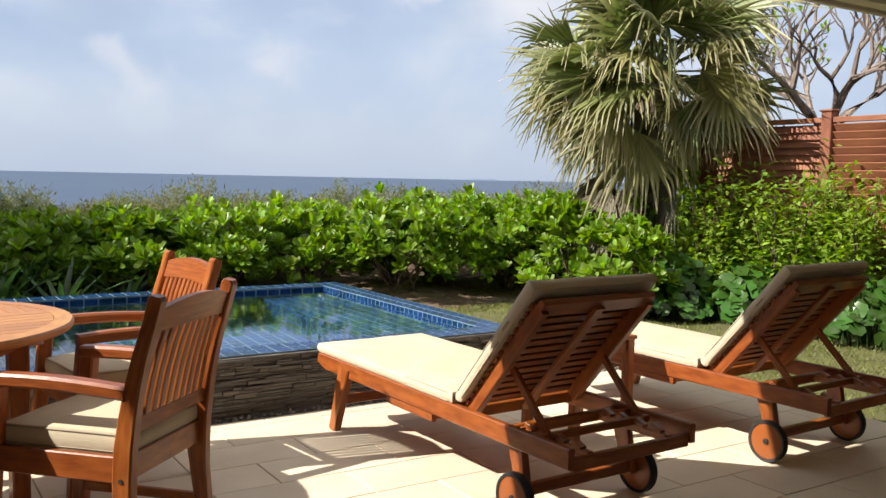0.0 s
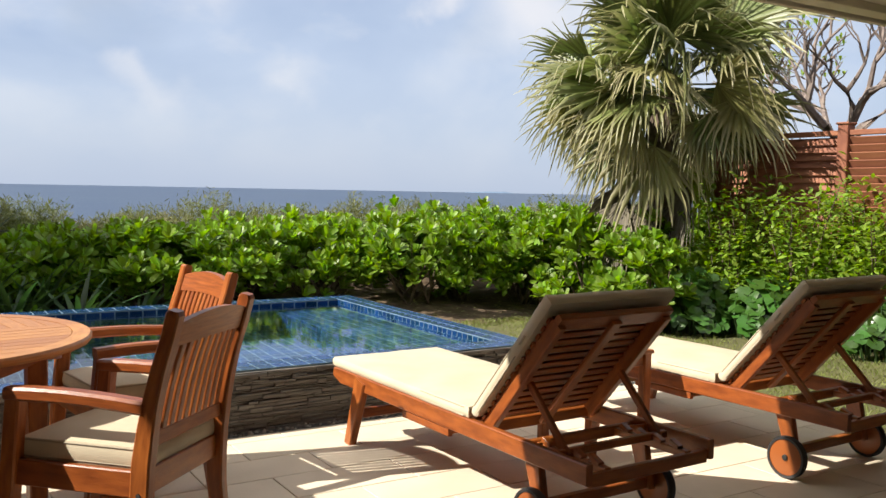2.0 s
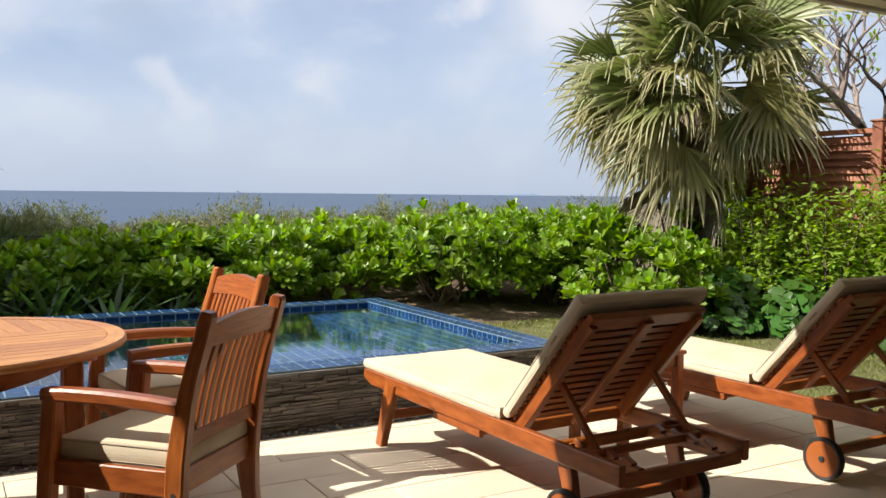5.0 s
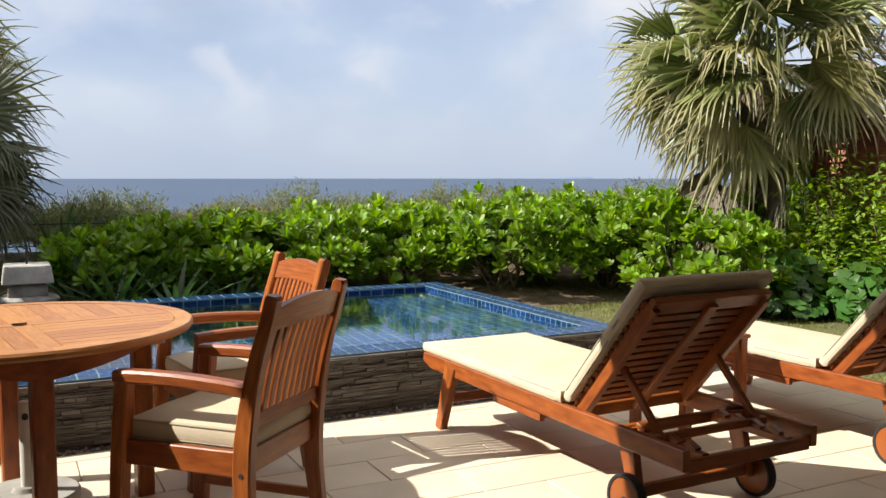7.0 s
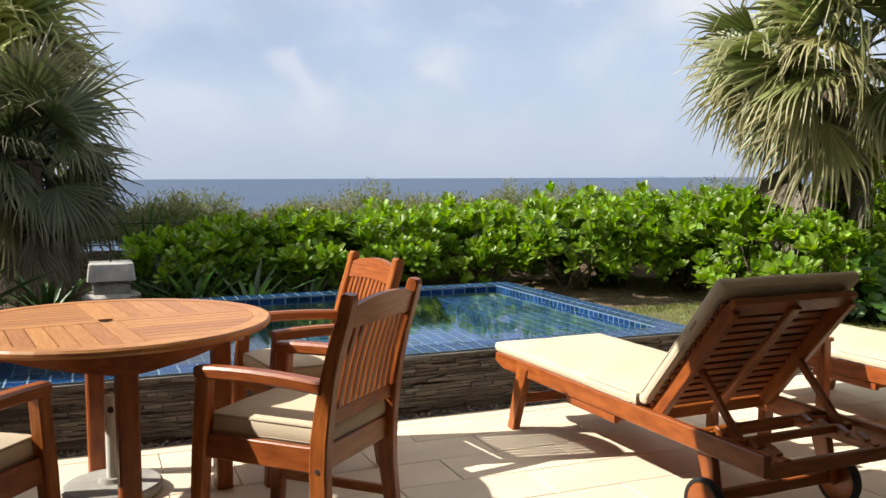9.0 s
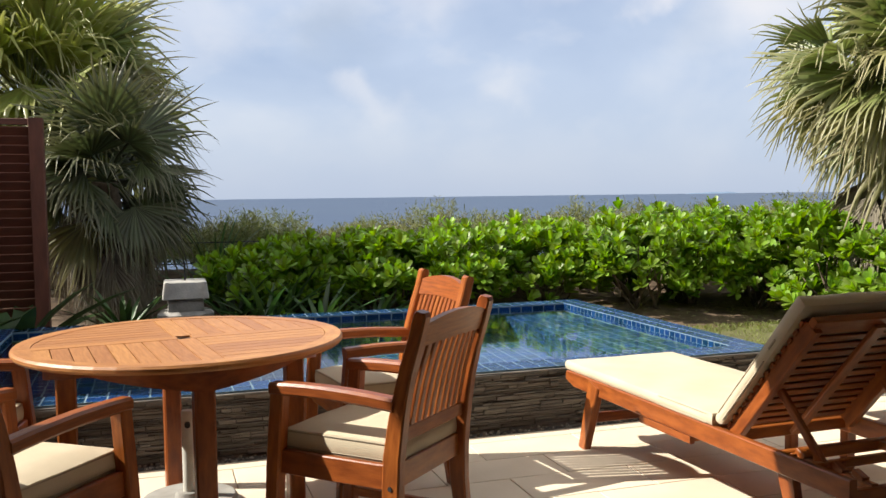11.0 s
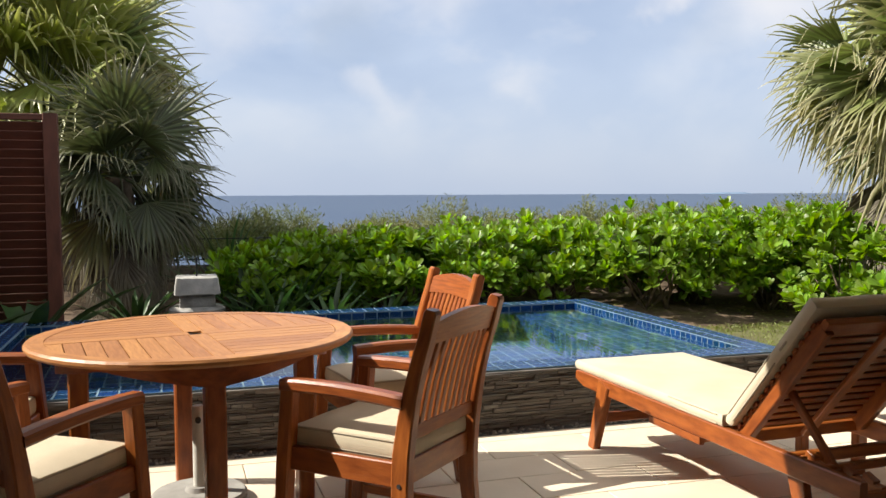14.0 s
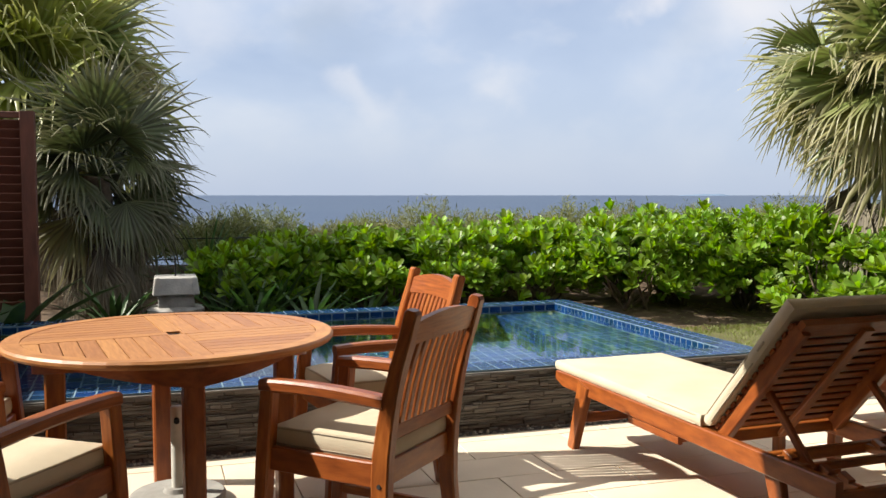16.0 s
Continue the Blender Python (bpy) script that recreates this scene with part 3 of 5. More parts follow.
CW, CD, CH, CA = 0.237, 0.24, 0.94, 0.665


def armchair(m, label, seed):
    ob = thing("armchair", m, label, "chair", "armchairs round the table")
    back = [(-CD - 0.035, 0.0), (-CD, 0.25), (-CD - 0.005, 0.45), (-CD - 0.05, 0.70), (-CD - 0.13, CH)]
    def back_y(z):
        for (y0, z0), (y1, z1) in zip(back, back[1:]):
            if z <= z1:
                t = (z - z0) / (z1 - z0)
                return y0 + (y1 - y0) * t
        return back[-1][0]
    def smooth_back(z):
        return (back_y(z - 0.06) + back_y(z) + back_y(min(z + 0.06, CH))) / 3 if z > 0.08 else back_y(max(z, 0))
    zs = [0, 0.12, 0.25, 0.35, 0.45, 0.55, 0.65, 0.75, 0.85, CH - 0.012, CH]
    for s in (-1, 1):
        tp = [0.85, 0.95, 1.1, 1.15, 1.15, 1.05, 0.95, 0.85, 0.8, 0.8, 0.55]
        part("rear_post", sweep(bmesh.new(), [(s * CW, smooth_back(z), z) for z in zs], 0.046, 0.058, (1, 0, 0), 0.006, tp), TEAK, ob)
        part("front_leg", sweep(bmesh.new(), [(s * (CW + 0.005), CD + 0.02, 0), (s * (CW + 0.005), CD - 0.005, 0.36), (s * (CW + 0.005), CD - 0.03, CA - 0.034)], 0.05, 0.058, (1, 0, 0), 0.006, [0.82, 1, 0.95]), TEAK, ob)
        arm = curve((s * CW, smooth_back(0.63) + 0.02, CA - 0.035), (s * (CW + 0.005), 0.02, CA - 0.008), (s * (CW + 0.005), CD - 0.001, CA - 0.024))
        part("armrest", sweep(bmesh.new(), arm, 0.056, 0.045, (1, 0, 0), 0.009), TEAK, ob)
        part("side_rail", bar((s * CW, -CD + 0.03, 0.385), (s * CW, CD - 0.03, 0.385), 0.026, 0.085), TEAK, ob)
        part("stretcher", bar((s * CW, -CD + 0.01, 0.13), (s * CW, CD - 0.01, 0.13), 0.024, 0.035), TEAK, ob)
        part("plug", disc(0.008, -0.001, 0.003, 10, 0, Matrix.Translation((s * (CW + 0.023), -CD - 0.004, 0.355)) @ pose(0, 0, 0, 0, s * 90, 0)), RUBBER, ob)
    part("front_rail", bar((-CW + 0.03, CD - 0.01, 0.385), (CW - 0.03, CD - 0.01, 0.385), 0.026, 0.085, (0, 1, 0)), TEAK, ob)
    part("rear_rail", bar((-CW + 0.025, -CD, 0.385), (CW - 0.025, -CD, 0.385), 0.026, 0.085, (0, 1, 0)), TEAK, ob)
    zl = 0.522
    part("lower_back_rail", bar((-CW + 0.024, smooth_back(zl), zl), (CW - 0.024, smooth_back(zl), zl), 0.028, 0.05, (0, 1, 0)), TEAK, ob)
    bm = bmesh.new()
    n = 14
    low, top = [], []
    for i in range(n + 1):
        u = -1 + 2 * i / n
        x, arch = u * (CW - 0.02), 0.028 * (1 - u * u)
        for lst, z in ((low, CH - 0.12 + arch * 0.3), (top, CH - 0.045 + arch)):
            y = smooth_back(z) + 0.012 * (u * u - 1)
            lst.append((bm.verts.new((x, y - 0.013, z)), bm.verts.new((x, y + 0.013, z))))
    for i in range(n):
        (a, b), (c, d) = low[i], low[i + 1]
        (e, f), (g, h) = top[i], top[i + 1]
        for q in ((a, c, g, e), (b, f, h, d), (e, g, h, f), (a, b, d, c)):
            bm.faces.new(q)
    for lo, hi in ((low[0], top[0]), (low[-1], top[-1])):
        bm.faces.new((lo[0], lo[1], hi[1], hi[0]))
    uv = bm.loops.layers.uv.verify()
    for f in bm.faces:
        for lp in f.loops:
            lp[uv].uv = (lp.vert.co.x + seed, lp.vert.co.z)
    part("top_rail", bm, TEAK, ob)
    for i in range(10):
        x = -CW + 0.024 + (i + 0.5) * (2 * CW - 0.048) / 10
        pts = [(x, smooth_back(z) - 0.008 * (1 - (x / CW) ** 2) * (z - 0.5) / 0.3, z) for z in (0.525, 0.60, 0.68, 0.76, 0.835)]
        part("back_slat", sweep(bmesh.new(), pts, 0.028, 0.013, (1, 0, 0), 0.003), TEAK, ob)
    for i in range(6):
        y = -CD + 0.07 + i * 0.065
        part("seat_slat", bar((-CW + 0.014, y, 0.402), (CW - 0.014, y, 0.402), 0.05, 0.016, (0, 1, 0), 0.002), TEAK, ob)
    return ob


def chair_cushion(m, seed):
    ob = thing("seat_cushion", m @ pose(0, -0.010, 0.411), "cream canvas seat cushion with box edge on a chair", "cushion", "cushions of the armchairs")
    part("pad", pad(2 * CW - 0.048, 2 * CD - 0.022, 0.088, seed, 0.016), CANVAS, ob, smooth=True)
    bm = bmesh.new()
    a, b = CW - 0.0195, CD - 0.007
    for z in (0.022, 0.076):
        tube(bm, [(-a, -b, z), (-a, b, z), (a, b, z), (a, -b, z), (-a, -b, z)], [0.0032] * 5, 5)
    part("piping", bm, PIPING, ob)
    return ob


CHAIRS = [
    ((0.672, 3.105, 0), 134.2, "oiled teak armchair with slatted back drawn up at the table"),
    ((0.902, 3.955, 0), 188.3, "sunlit oiled teak armchair facing the table by the pool"),
    ((-0.488, 3.0, 0), 53, "shaded oiled teak armchair with cream cushion at the table"),
    ((-0.83, 3.70, 0), -8, "oiled teak armchair on the far side of the table"),
]
for i, (p, h, lab) in enumerate(CHAIRS):
    m = pose(*p, 0, 0, h - 90)
    armchair(m, lab, i)
    chair_cushion(m, i * 3.1)

TABLE = (0.05, 3.695)
TZ, TR = 0.75, 0.635


def clip_bar(poly, r):
    """A convex polygon cut by a circle of radius r, as a list of points."""
    out = []
    n = len(poly)
    for i in range(n):
        a, b = Vector(poly[i]), Vector(poly[(i + 1) % n])
        for k in range(12):
            p = a.lerp(b, k / 12)
            if p.length > r:
                p = p.normalized() * r
            if not out or (p - out[-1]).length > 1e-4:
                out.append(p)
    return out


def slab(poly, z0, z1):
    bm = bmesh.new()
    uv = bm.loops.layers.uv.verify()
    lo, hi = [bm.verts.new((p[0], p[1], z0)) for p in poly], [bm.verts.new((p[0], p[1], z1)) for p in poly]
    n = len(poly)
    fs = [bm.faces.new(lo[::-1]), bm.faces.new(hi)]
    for i in range(n):
        fs.append(bm.faces.new((lo[i], lo[(i + 1) % n], hi[(i + 1) % n], hi[i])))
    return bm, uv


def dining_table():
    ob = thing("dining_table", pose(*TABLE, 0, 0, 0, 8.6), "round golden teak dining table with slatted top and parasol hole", "table")
    ri = TR - 0.072
    # ring of eight curved rim boards
    for k in range(4):
        bm = bmesh.new()
        uv = bm.loops.layers.uv.verify()
        rings = []
        for i in range(13):
            a = (k * 90 + 90 * i / 12) * math.pi / 180
            c, s = math.cos(a), math.sin(a)
            rings.append([bm.verts.new((r * c, r * s, z)) for r, z in ((ri + 0.001, TZ - 0.026), (TR - 0.008, TZ - 0.03), (TR, TZ - 0.020), (TR, TZ - 0.009), (TR - 0.007, TZ), (ri + 0.001, TZ))])
        for i in range(12):
            for j in range(6):
                f = bm.faces.new((rings[i][j], rings[i][(j + 1) % 6], rings[i + 1][(j + 1) % 6], rings[i + 1][j]))
                for lp, q in zip(f.loops, ((i, j), (i, j + 1), (i + 1, j + 1), (i + 1, j))):
                    lp[uv].uv = (q[0] * 0.08 + k * 3.3, q[1] * 0.02)
        bm.faces.new(rings[0])
        bm.faces.new(rings[-1][::-1])
        part("rim_board", bm, TEAK_TABLE, ob)
    # cross boards, then slats in the four quarters at alternating directions
    cw, gap = 0.07, 0.0045
    for ang, ends in ((0, ((0.028, ri), (-ri, -0.028))), (90, ((cw / 2 + 0.004, ri), (-ri, -cw / 2 - 0.004)))):
        for a, b in ends:
            poly = [(a, -cw / 2), (b, -cw / 2), (b, cw / 2), (a, cw / 2)]
            bm, uv = slab([Matrix.Rotation(radians(ang), 2) @ p for p in clip_bar(poly, ri - 0.001)], TZ - 0.022, TZ - 0.001)
            for f in bm.faces:
                for lp in f.loops:
                    p = Matrix.Rotation(radians(-ang), 2) @ lp.vert.co.xy
                    lp[uv].uv = (p.x + ang, p.y)
            part("cross_board", bm, TEAK_TABLE, ob)
    for q in range(4):
        rot = Matrix.Rotation(radians(90 * q), 2)
        n = 8
        w = (ri - cw / 2) / n
        for i in range(n):
            y0, y1 = cw / 2 + gap + i * w, cw / 2 + (i + 1) * w
            y1 = min(y1, ri - 0.004)
            x_end = math.sqrt(max(1e-6, ri ** 2 - y0 ** 2))
            if x_end < cw / 2 + 0.03:
                continue
            poly = [Vector((cw / 2 + gap, y0))]
            for k in range(9):
                y = y0 + (y1 - y0) * k / 8
                poly.append(Vector((max(cw / 2 + gap + 0.004, math.sqrt(max(1e-6, (ri - 0.003) ** 2 - y * y))), y)))
            poly.append(Vector((cw / 2 + gap, y1)))
            bm, uv = slab([rot @ Vector((p.y, p.x)) for p in reversed(poly)], TZ - 0.022, TZ - 0.0015)
            sh = random.random() * 9
            for f in bm.faces:
                for lp in f.loops:
                    p = rot.inverted() @ lp.vert.co.xy
                    lp[uv].uv = (p.y + sh, p.x + sh)
            part("top_slat", bm, TEAK_TABLE, ob)
    part("hole_ring", lathe([(0.027, TZ - 0.03), (0.020, TZ - 0.03), (0.020, TZ - 0.006), (0.027, TZ - 0.006)], 24, True), IRON, ob)
    bm = bmesh.new()
    uv = bm.loops.layers.uv.verify()
    ra = TR - 0.11
    rings = []
    for i in range(97):
        a = 2 * math.pi * i / 96
        # apron scallops: deep at the legs, shallow between
        d = 0.028 + 0.062 * (1 - abs(((math.degrees(a) - 88 + 45) % 90) - 45) / 45)
        rings.append([bm.verts.new((r * math.cos(a), r * math.sin(a), z)) for r, z in ((ra, TZ - 0.032), (ra, TZ - 0.032 - d), (ra - 0.025, TZ - 0.032 - d), (ra - 0.025, TZ - 0.032))])
    for i in range(96):
        for j in range(4):
            f = bm.faces.new((rings[i][j], rings[i][(j + 1) % 4], rings[i + 1][(j + 1) % 4], rings[i + 1][j]))
            for lp, q in zip(f.loops, ((i, j), (i, j + 1), (i + 1, j + 1), (i + 1, j))):
                lp[uv].uv = (q[0] * 0.07, q[1] * 0.03)
    part("apron", bm, TEAK, ob, smooth=True)
    for k in range(4):
        a = radians(90 * k + 88)
        c, s = math.cos(a), math.sin(a)
        part("leg", sweep(bmesh.new(), [(0.445 * c, 0.445 * s, 0.0), (0.445 * c, 0.445 * s, 0.45), (0.445 * c, 0.445 * s, TZ - 0.03)], 0.074, 0.074, (-s, c, 0), 0.007, [0.9, 1, 1.02]), TEAK, ob)
        part("foot_glide", disc(0.02, -0.0005, 0.008, 14, 0, Matrix.Translation((0.445 * c, 0.445 * s, 0))), RUBBER, ob)
    return ob


dining_table()

umb = thing("parasol_base", pose(0.055, 3.85, 0), "round cast concrete parasol base with steel tube under the table", "parasol base")
part("slab", lathe([(0.19, 0.0), (0.20, 0.012), (0.20, 0.035), (0.19, 0.045), (0.06, 0.052), (0.05, 0.07)], 48), CONCRETE, umb, smooth=True)
part("tube", lathe([(0.024, 0.07), (0.024, 0.41), (0.021, 0.415)], 20), STEEL, umb, "cream painted steel tube", True)
part("knob", disc(0.012, 0.02, 0.05, 12, 0.002, pose(0, 0, 0.36, 90, 0, 0)), RUBBER, umb)

LL, LW, LZ0, LZ1 = 1.98, 0.675, 0.290, 0.368


def wheel(parent, x, y, s):
    m = pose(x, y, 0.1, 0, 90, 0) @ Matrix.Scale(0.88, 4)
    bm = lathe([(0.096, -0.02), (0.109, -0.022), (0.113, -0.012), (0.113, 0.012), (0.109, 0.022), (0.096, 0.02)], 40, True)
    bm.transform(m)
    w = part("wheel", disc(0.0965, -0.017, 0.017, 40, 0.003, m), TEAK, parent, "teak disc wheel", True)
    part("tyre", bm, RUBBER, w, "black rubber tyre", True)
    part("hub", disc(0.016, -0.026, 0.026, 16, 0.003, m), IRON, w)


def lounger(m, label):
    ob = thing("sun_lounger", m, label, "sun lounger", "pair of sun loungers")
    hy, hz = 0.65, LZ1 - 0.018
    ty, tz = 0.228, 0.838
    for x, s in ((0.016, -1), (LW - 0.016, 1)):
        part("side_rail", sweep(bmesh.new(), [(x, 0, (LZ0 + LZ1) / 2), (x, 1.9, (LZ0 + LZ1) / 2), (x, LL, (LZ0 + LZ1) / 2 + 0.012)], 0.032, LZ1 - LZ0, (1, 0, 0), 0.005, [1, 1, 0.62]), TEAK, ob)
        part("foot_leg", sweep(bmesh.new(), [(x + s * 0.02, 1.77, 0), (x + s * 0.006, 1.67, LZ1 - 0.02)], 0.042, 0.085, (1, 0, 0), 0.005, [0.72, 1.15]), TEAK, ob)
        part("wheel_leg", sweep(bmesh.new(), [(x - s * 0.036, 0.29, 0.09), (x - s * 0.036, 0.36, LZ1 - 0.02)], 0.034, 0.08, (1, 0, 0), 0.005, [0.75, 1.2]), TEAK, ob)
        wheel(ob, x + s * 0.012, 0.293, s)
        part("back_rail", bar((x - s * 0.04, hy, hz + 0.0), (x - s * 0.04, ty, tz), 0.034, 0.066), TEAK, ob)
        # prop struts down to the notched racks
        part("prop", bar((x - s * 0.075, 0.43, hz + 0.215), (x - s * 0.075, 0.20, LZ1 - 0.03), 0.022, 0.032), TEAK, ob)
        bm = sweep(bmesh.new(), [(x - s * 0.11, 0.02, LZ0 + 0.03), (x - s * 0.11, 0.42, LZ0 + 0.03)], 0.03, 0.03, (1, 0, 0), 0.003)
        for k in range(4):
            sweep(bm, [(x - s * 0.11, 0.06 + 0.09 * k, LZ0 + 0.044), (x - s * 0.11, 0.105 + 0.09 * k, LZ0 + 0.062)], 0.03, 0.024, (1, 0, 0), 0.003)
        part("notched_rack", bm, TEAK, ob)
    cx = LW / 2
    part("head_bar", bar((0.034, 0.02, LZ0 + 0.012), (LW - 0.034, 0.02, LZ0 + 0.012), 0.03, 0.05, (0, 1, 0)), TEAK, ob)
    part("foot_bar", bar((0.034, LL - 0.03, LZ0 + 0.045), (LW - 0.034, LL - 0.03, LZ0 + 0.045), 0.028, 0.055, (0, 1, 0)), TEAK, ob)
    part("leg_stretcher", bar((0.0, 1.725, 0.165), (LW, 1.725, 0.165), 0.026, 0.05, (0, 1, 0)), TEAK, ob)
    part("axle_bar", bar((0.02, 0.298, 0.12), (LW - 0.02, 0.298, 0.12), 0.034, 0.045, (0, 1, 0)), TEAK, ob)
    part("prop_bar", bar((0.05, 0.21, LZ1 - 0.022), (LW - 0.05, 0.21, LZ1 - 0.022), 0.028, 0.03, (0, 1, 0)), TEAK, ob)
    part("rack_bar", bar((0.034, 0.42, LZ0 + 0.03), (LW - 0.034, 0.42, LZ0 + 0.03), 0.03, 0.045, (0, 1, 0)), TEAK, ob)
    part("hinge_bar", bar((0.034, hy + 0.05, LZ0 + 0.04), (LW - 0.034, hy + 0.05, LZ0 + 0.04), 0.03, 0.05, (0, 1, 0)), TEAK, ob)
    d = Vector((0, ty - hy, tz - hz)).normalized()
    up = Vector((1, 0, 0)).cross(d)
    if up.y < 0:
        up = -up
    length = math.hypot(ty - hy, tz - hz)
    part("back_top_rail", bar(Vector((0.04, ty, tz)) , Vector((LW - 0.04, ty, tz)), 0.07, 0.03, tuple(d)), TEAK, ob)
    part("centre_batten", bar(Vector((cx, hy, hz)) - up * 0.022, Vector((cx, ty, tz)) - up * 0.022, 0.05, 0.02), TEAK, ob)
    n = 14
    for i in range(n):
        p = Vector((0, hy, hz)) + d * (0.03 + (length - 0.05) * i / (n - 1)) + up * 0.028
        part("back_slat", bar((0.03, p.y, p.z), (LW - 0.03, p.y, p.z), 0.027, 0.012, tuple(d), 0.002), TEAK, ob)
    for i in range(22):
        y = hy + 0.10 + i * 0.055
        part("deck_slat", bar((0.033, y, LZ1 - 0.010), (LW - 0.033, y, LZ1 - 0.010), 0.042, 0.012, (0, 1, 0), 0.002), TEAK, ob)
    # pull-out drinks tray under the left rail
    part("tray_rail", bar((0.020, 0.88, LZ0 - 0.020), (0.020, 1.27, LZ0 - 0.020), 0.024, 0.036), TEAK, ob)
    part("tray_rail", bar((LW - 0.020, 0.88, LZ0 - 0.020), (LW - 0.020, 1.27, LZ0 - 0.020), 0.024, 0.036), TEAK, ob)
    part("tray", boxed(LW / 2, 1.075, LZ0 - 0.03, LW - 0.066, 0.34, 0.014, 0.002), TEAK, ob)
    return ob, hy, hz, d, up, length


def lounger_cushion(m, hy, hz, d, up, length, seed):
    ob = thing("lounger_cushion", m, "cream canvas lounger cushion folded up against the backrest", "cushion", "lounger cushions")
    sy = LL - hy - 0.075
    bm = pad(LW - 0.02, sy, 0.055, seed)
    bm.transform(pose(LW / 2, hy + 0.08 + sy / 2, LZ1 - 0.002))
    part("seat_pad", bm, CANVAS, ob, smooth=True)
    bl = 0.69
    bm = pad(LW - 0.02, bl, 0.055, seed + 5)
    base = Vector((LW / 2, hy, hz)) + up * 0.037 + d * (bl / 2 + 0.015)
    x = Vector((1, 0, 0))
    m3 = Matrix((x, d, x.cross(d))).transposed()
    if m3.col[2].dot(up) < 0:
        m3 = Matrix((-x, d, (-x).cross(d))).transposed()
    bm.transform(Matrix.Translation(base) @ m3.to_4x4())
    part("back_pad", bm, CANVAS, ob, smooth=True)
    bm = bmesh.new()
    a = LW - 0.008
    for z in (LZ1 + 0.006, LZ1 + 0.043):
        tube(bm, [(0.005, hy + 0.11, z), (0.005, hy + 0.46, z)], [0.0035] * 2, 5)
    o = Vector((0.005, hy, hz)) + up * 0.045 + d * 0.04
    for k in (0, 0.036):
        tube(bm, [o + up * k, o + up * k + d * 0.36], [0.0035] * 2, 5)
    part("zip_seam", bm, PIPING, ob)
    bm = sweep(bmesh.new(), [Vector((-0.004, 0, 0)) + o + d * 0.42 + up * 0.012, Vector((-0.004, 0, 0)) + o + d * 0.47 + up * 0.012], 0.006, 0.008, (1, 0, 0), 0.001)
    part("tie_tab", bm, PIPING, ob)
    return ob


for i, (p, rz, lab) in enumerate((((2.072, 2.286, 0), 1.6, "oiled teak sun lounger with raised slatted back and wheels"),
                                  ((3.585, 2.289, 0), 2.2, "oiled teak wheeled sun lounger beside the lawn"))):
    m = pose(*p, 0, 0, rz)
    _, hy, hz, d, up, length = lounger(m, lab)
    lounger_cushion(m, hy, hz, d, up, length, i * 7)

side = thing("side_table", pose(3.175, 3.49, 0, 0, 0, 1.5), "low square teak side table between the loungers", "side table")
for i in range(7):
    part("top_slat", bar((-0.215, -0.19 + i * 0.0633, 0.50), (0.215, -0.19 + i * 0.0633, 0.50), 0.057, 0.02, (0, 1, 0), 0.003), TEAK, side)
for sx in (-1, 1):
    for sy in (-1, 1):
        part("leg", sweep(bmesh.new(), [(sx * 0.185, sy * 0.185, 0), (sx * 0.185, sy * 0.185, 0.49)], 0.05, 0.05, (1, 0, 0), 0.005), TEAK, side)
    part("apron", bar((sx * 0.185, -0.16, 0.455), (sx * 0.185, 0.16, 0.455), 0.022, 0.06), TEAK, side)
    part("apron", bar((-0.16, sx * 0.185, 0.455), (0.16, sx * 0.185, 0.455), 0.022, 0.06, (0, 1, 0)), TEAK, side)

# ---- stone fountain behind the pool ----
fo = thing("stone_fountain", pose(0.165, 8.02, 0.02), "weathered grey stone fountain block on a round plinth", "fountain")
part("plinth", lathe([(0.23, -0.05), (0.23, 0.22), (0.24, 0.235), (0.24, 0.29), (0.21, 0.315), (0.15, 0.32)], 36), STONE, fo, smooth=True)
part("block", boxed(0, 0, 0.375, 0.30, 0.30, 0.12, 0.012, 2), STONE, fo)
bm = boxed(0, 0, 0.50, 0.39, 0.39, 0.15, 0.008, 1)
for v in bm.verts:
    k = (v.co.z - 0.425) / 0.15
    v.co.x *= 1 - 0.10 * k
    v.co.y *= 1 - 0.10 * k
part("cap_stone", bm, PALE_STONE, fo, "tapered pale cap stone")
for sx in (-1, 1):
    part("stone_strap", boxed(sx * 0.145, -0.188, 0.50, 0.022, 0.014, 0.15), PALE_STONE, fo)
part("spout", lathe([(0.008, 0.57), (0.007, 0.70), (0.011, 0.71), (0.006, 0.74)], 12), IRON, fo)


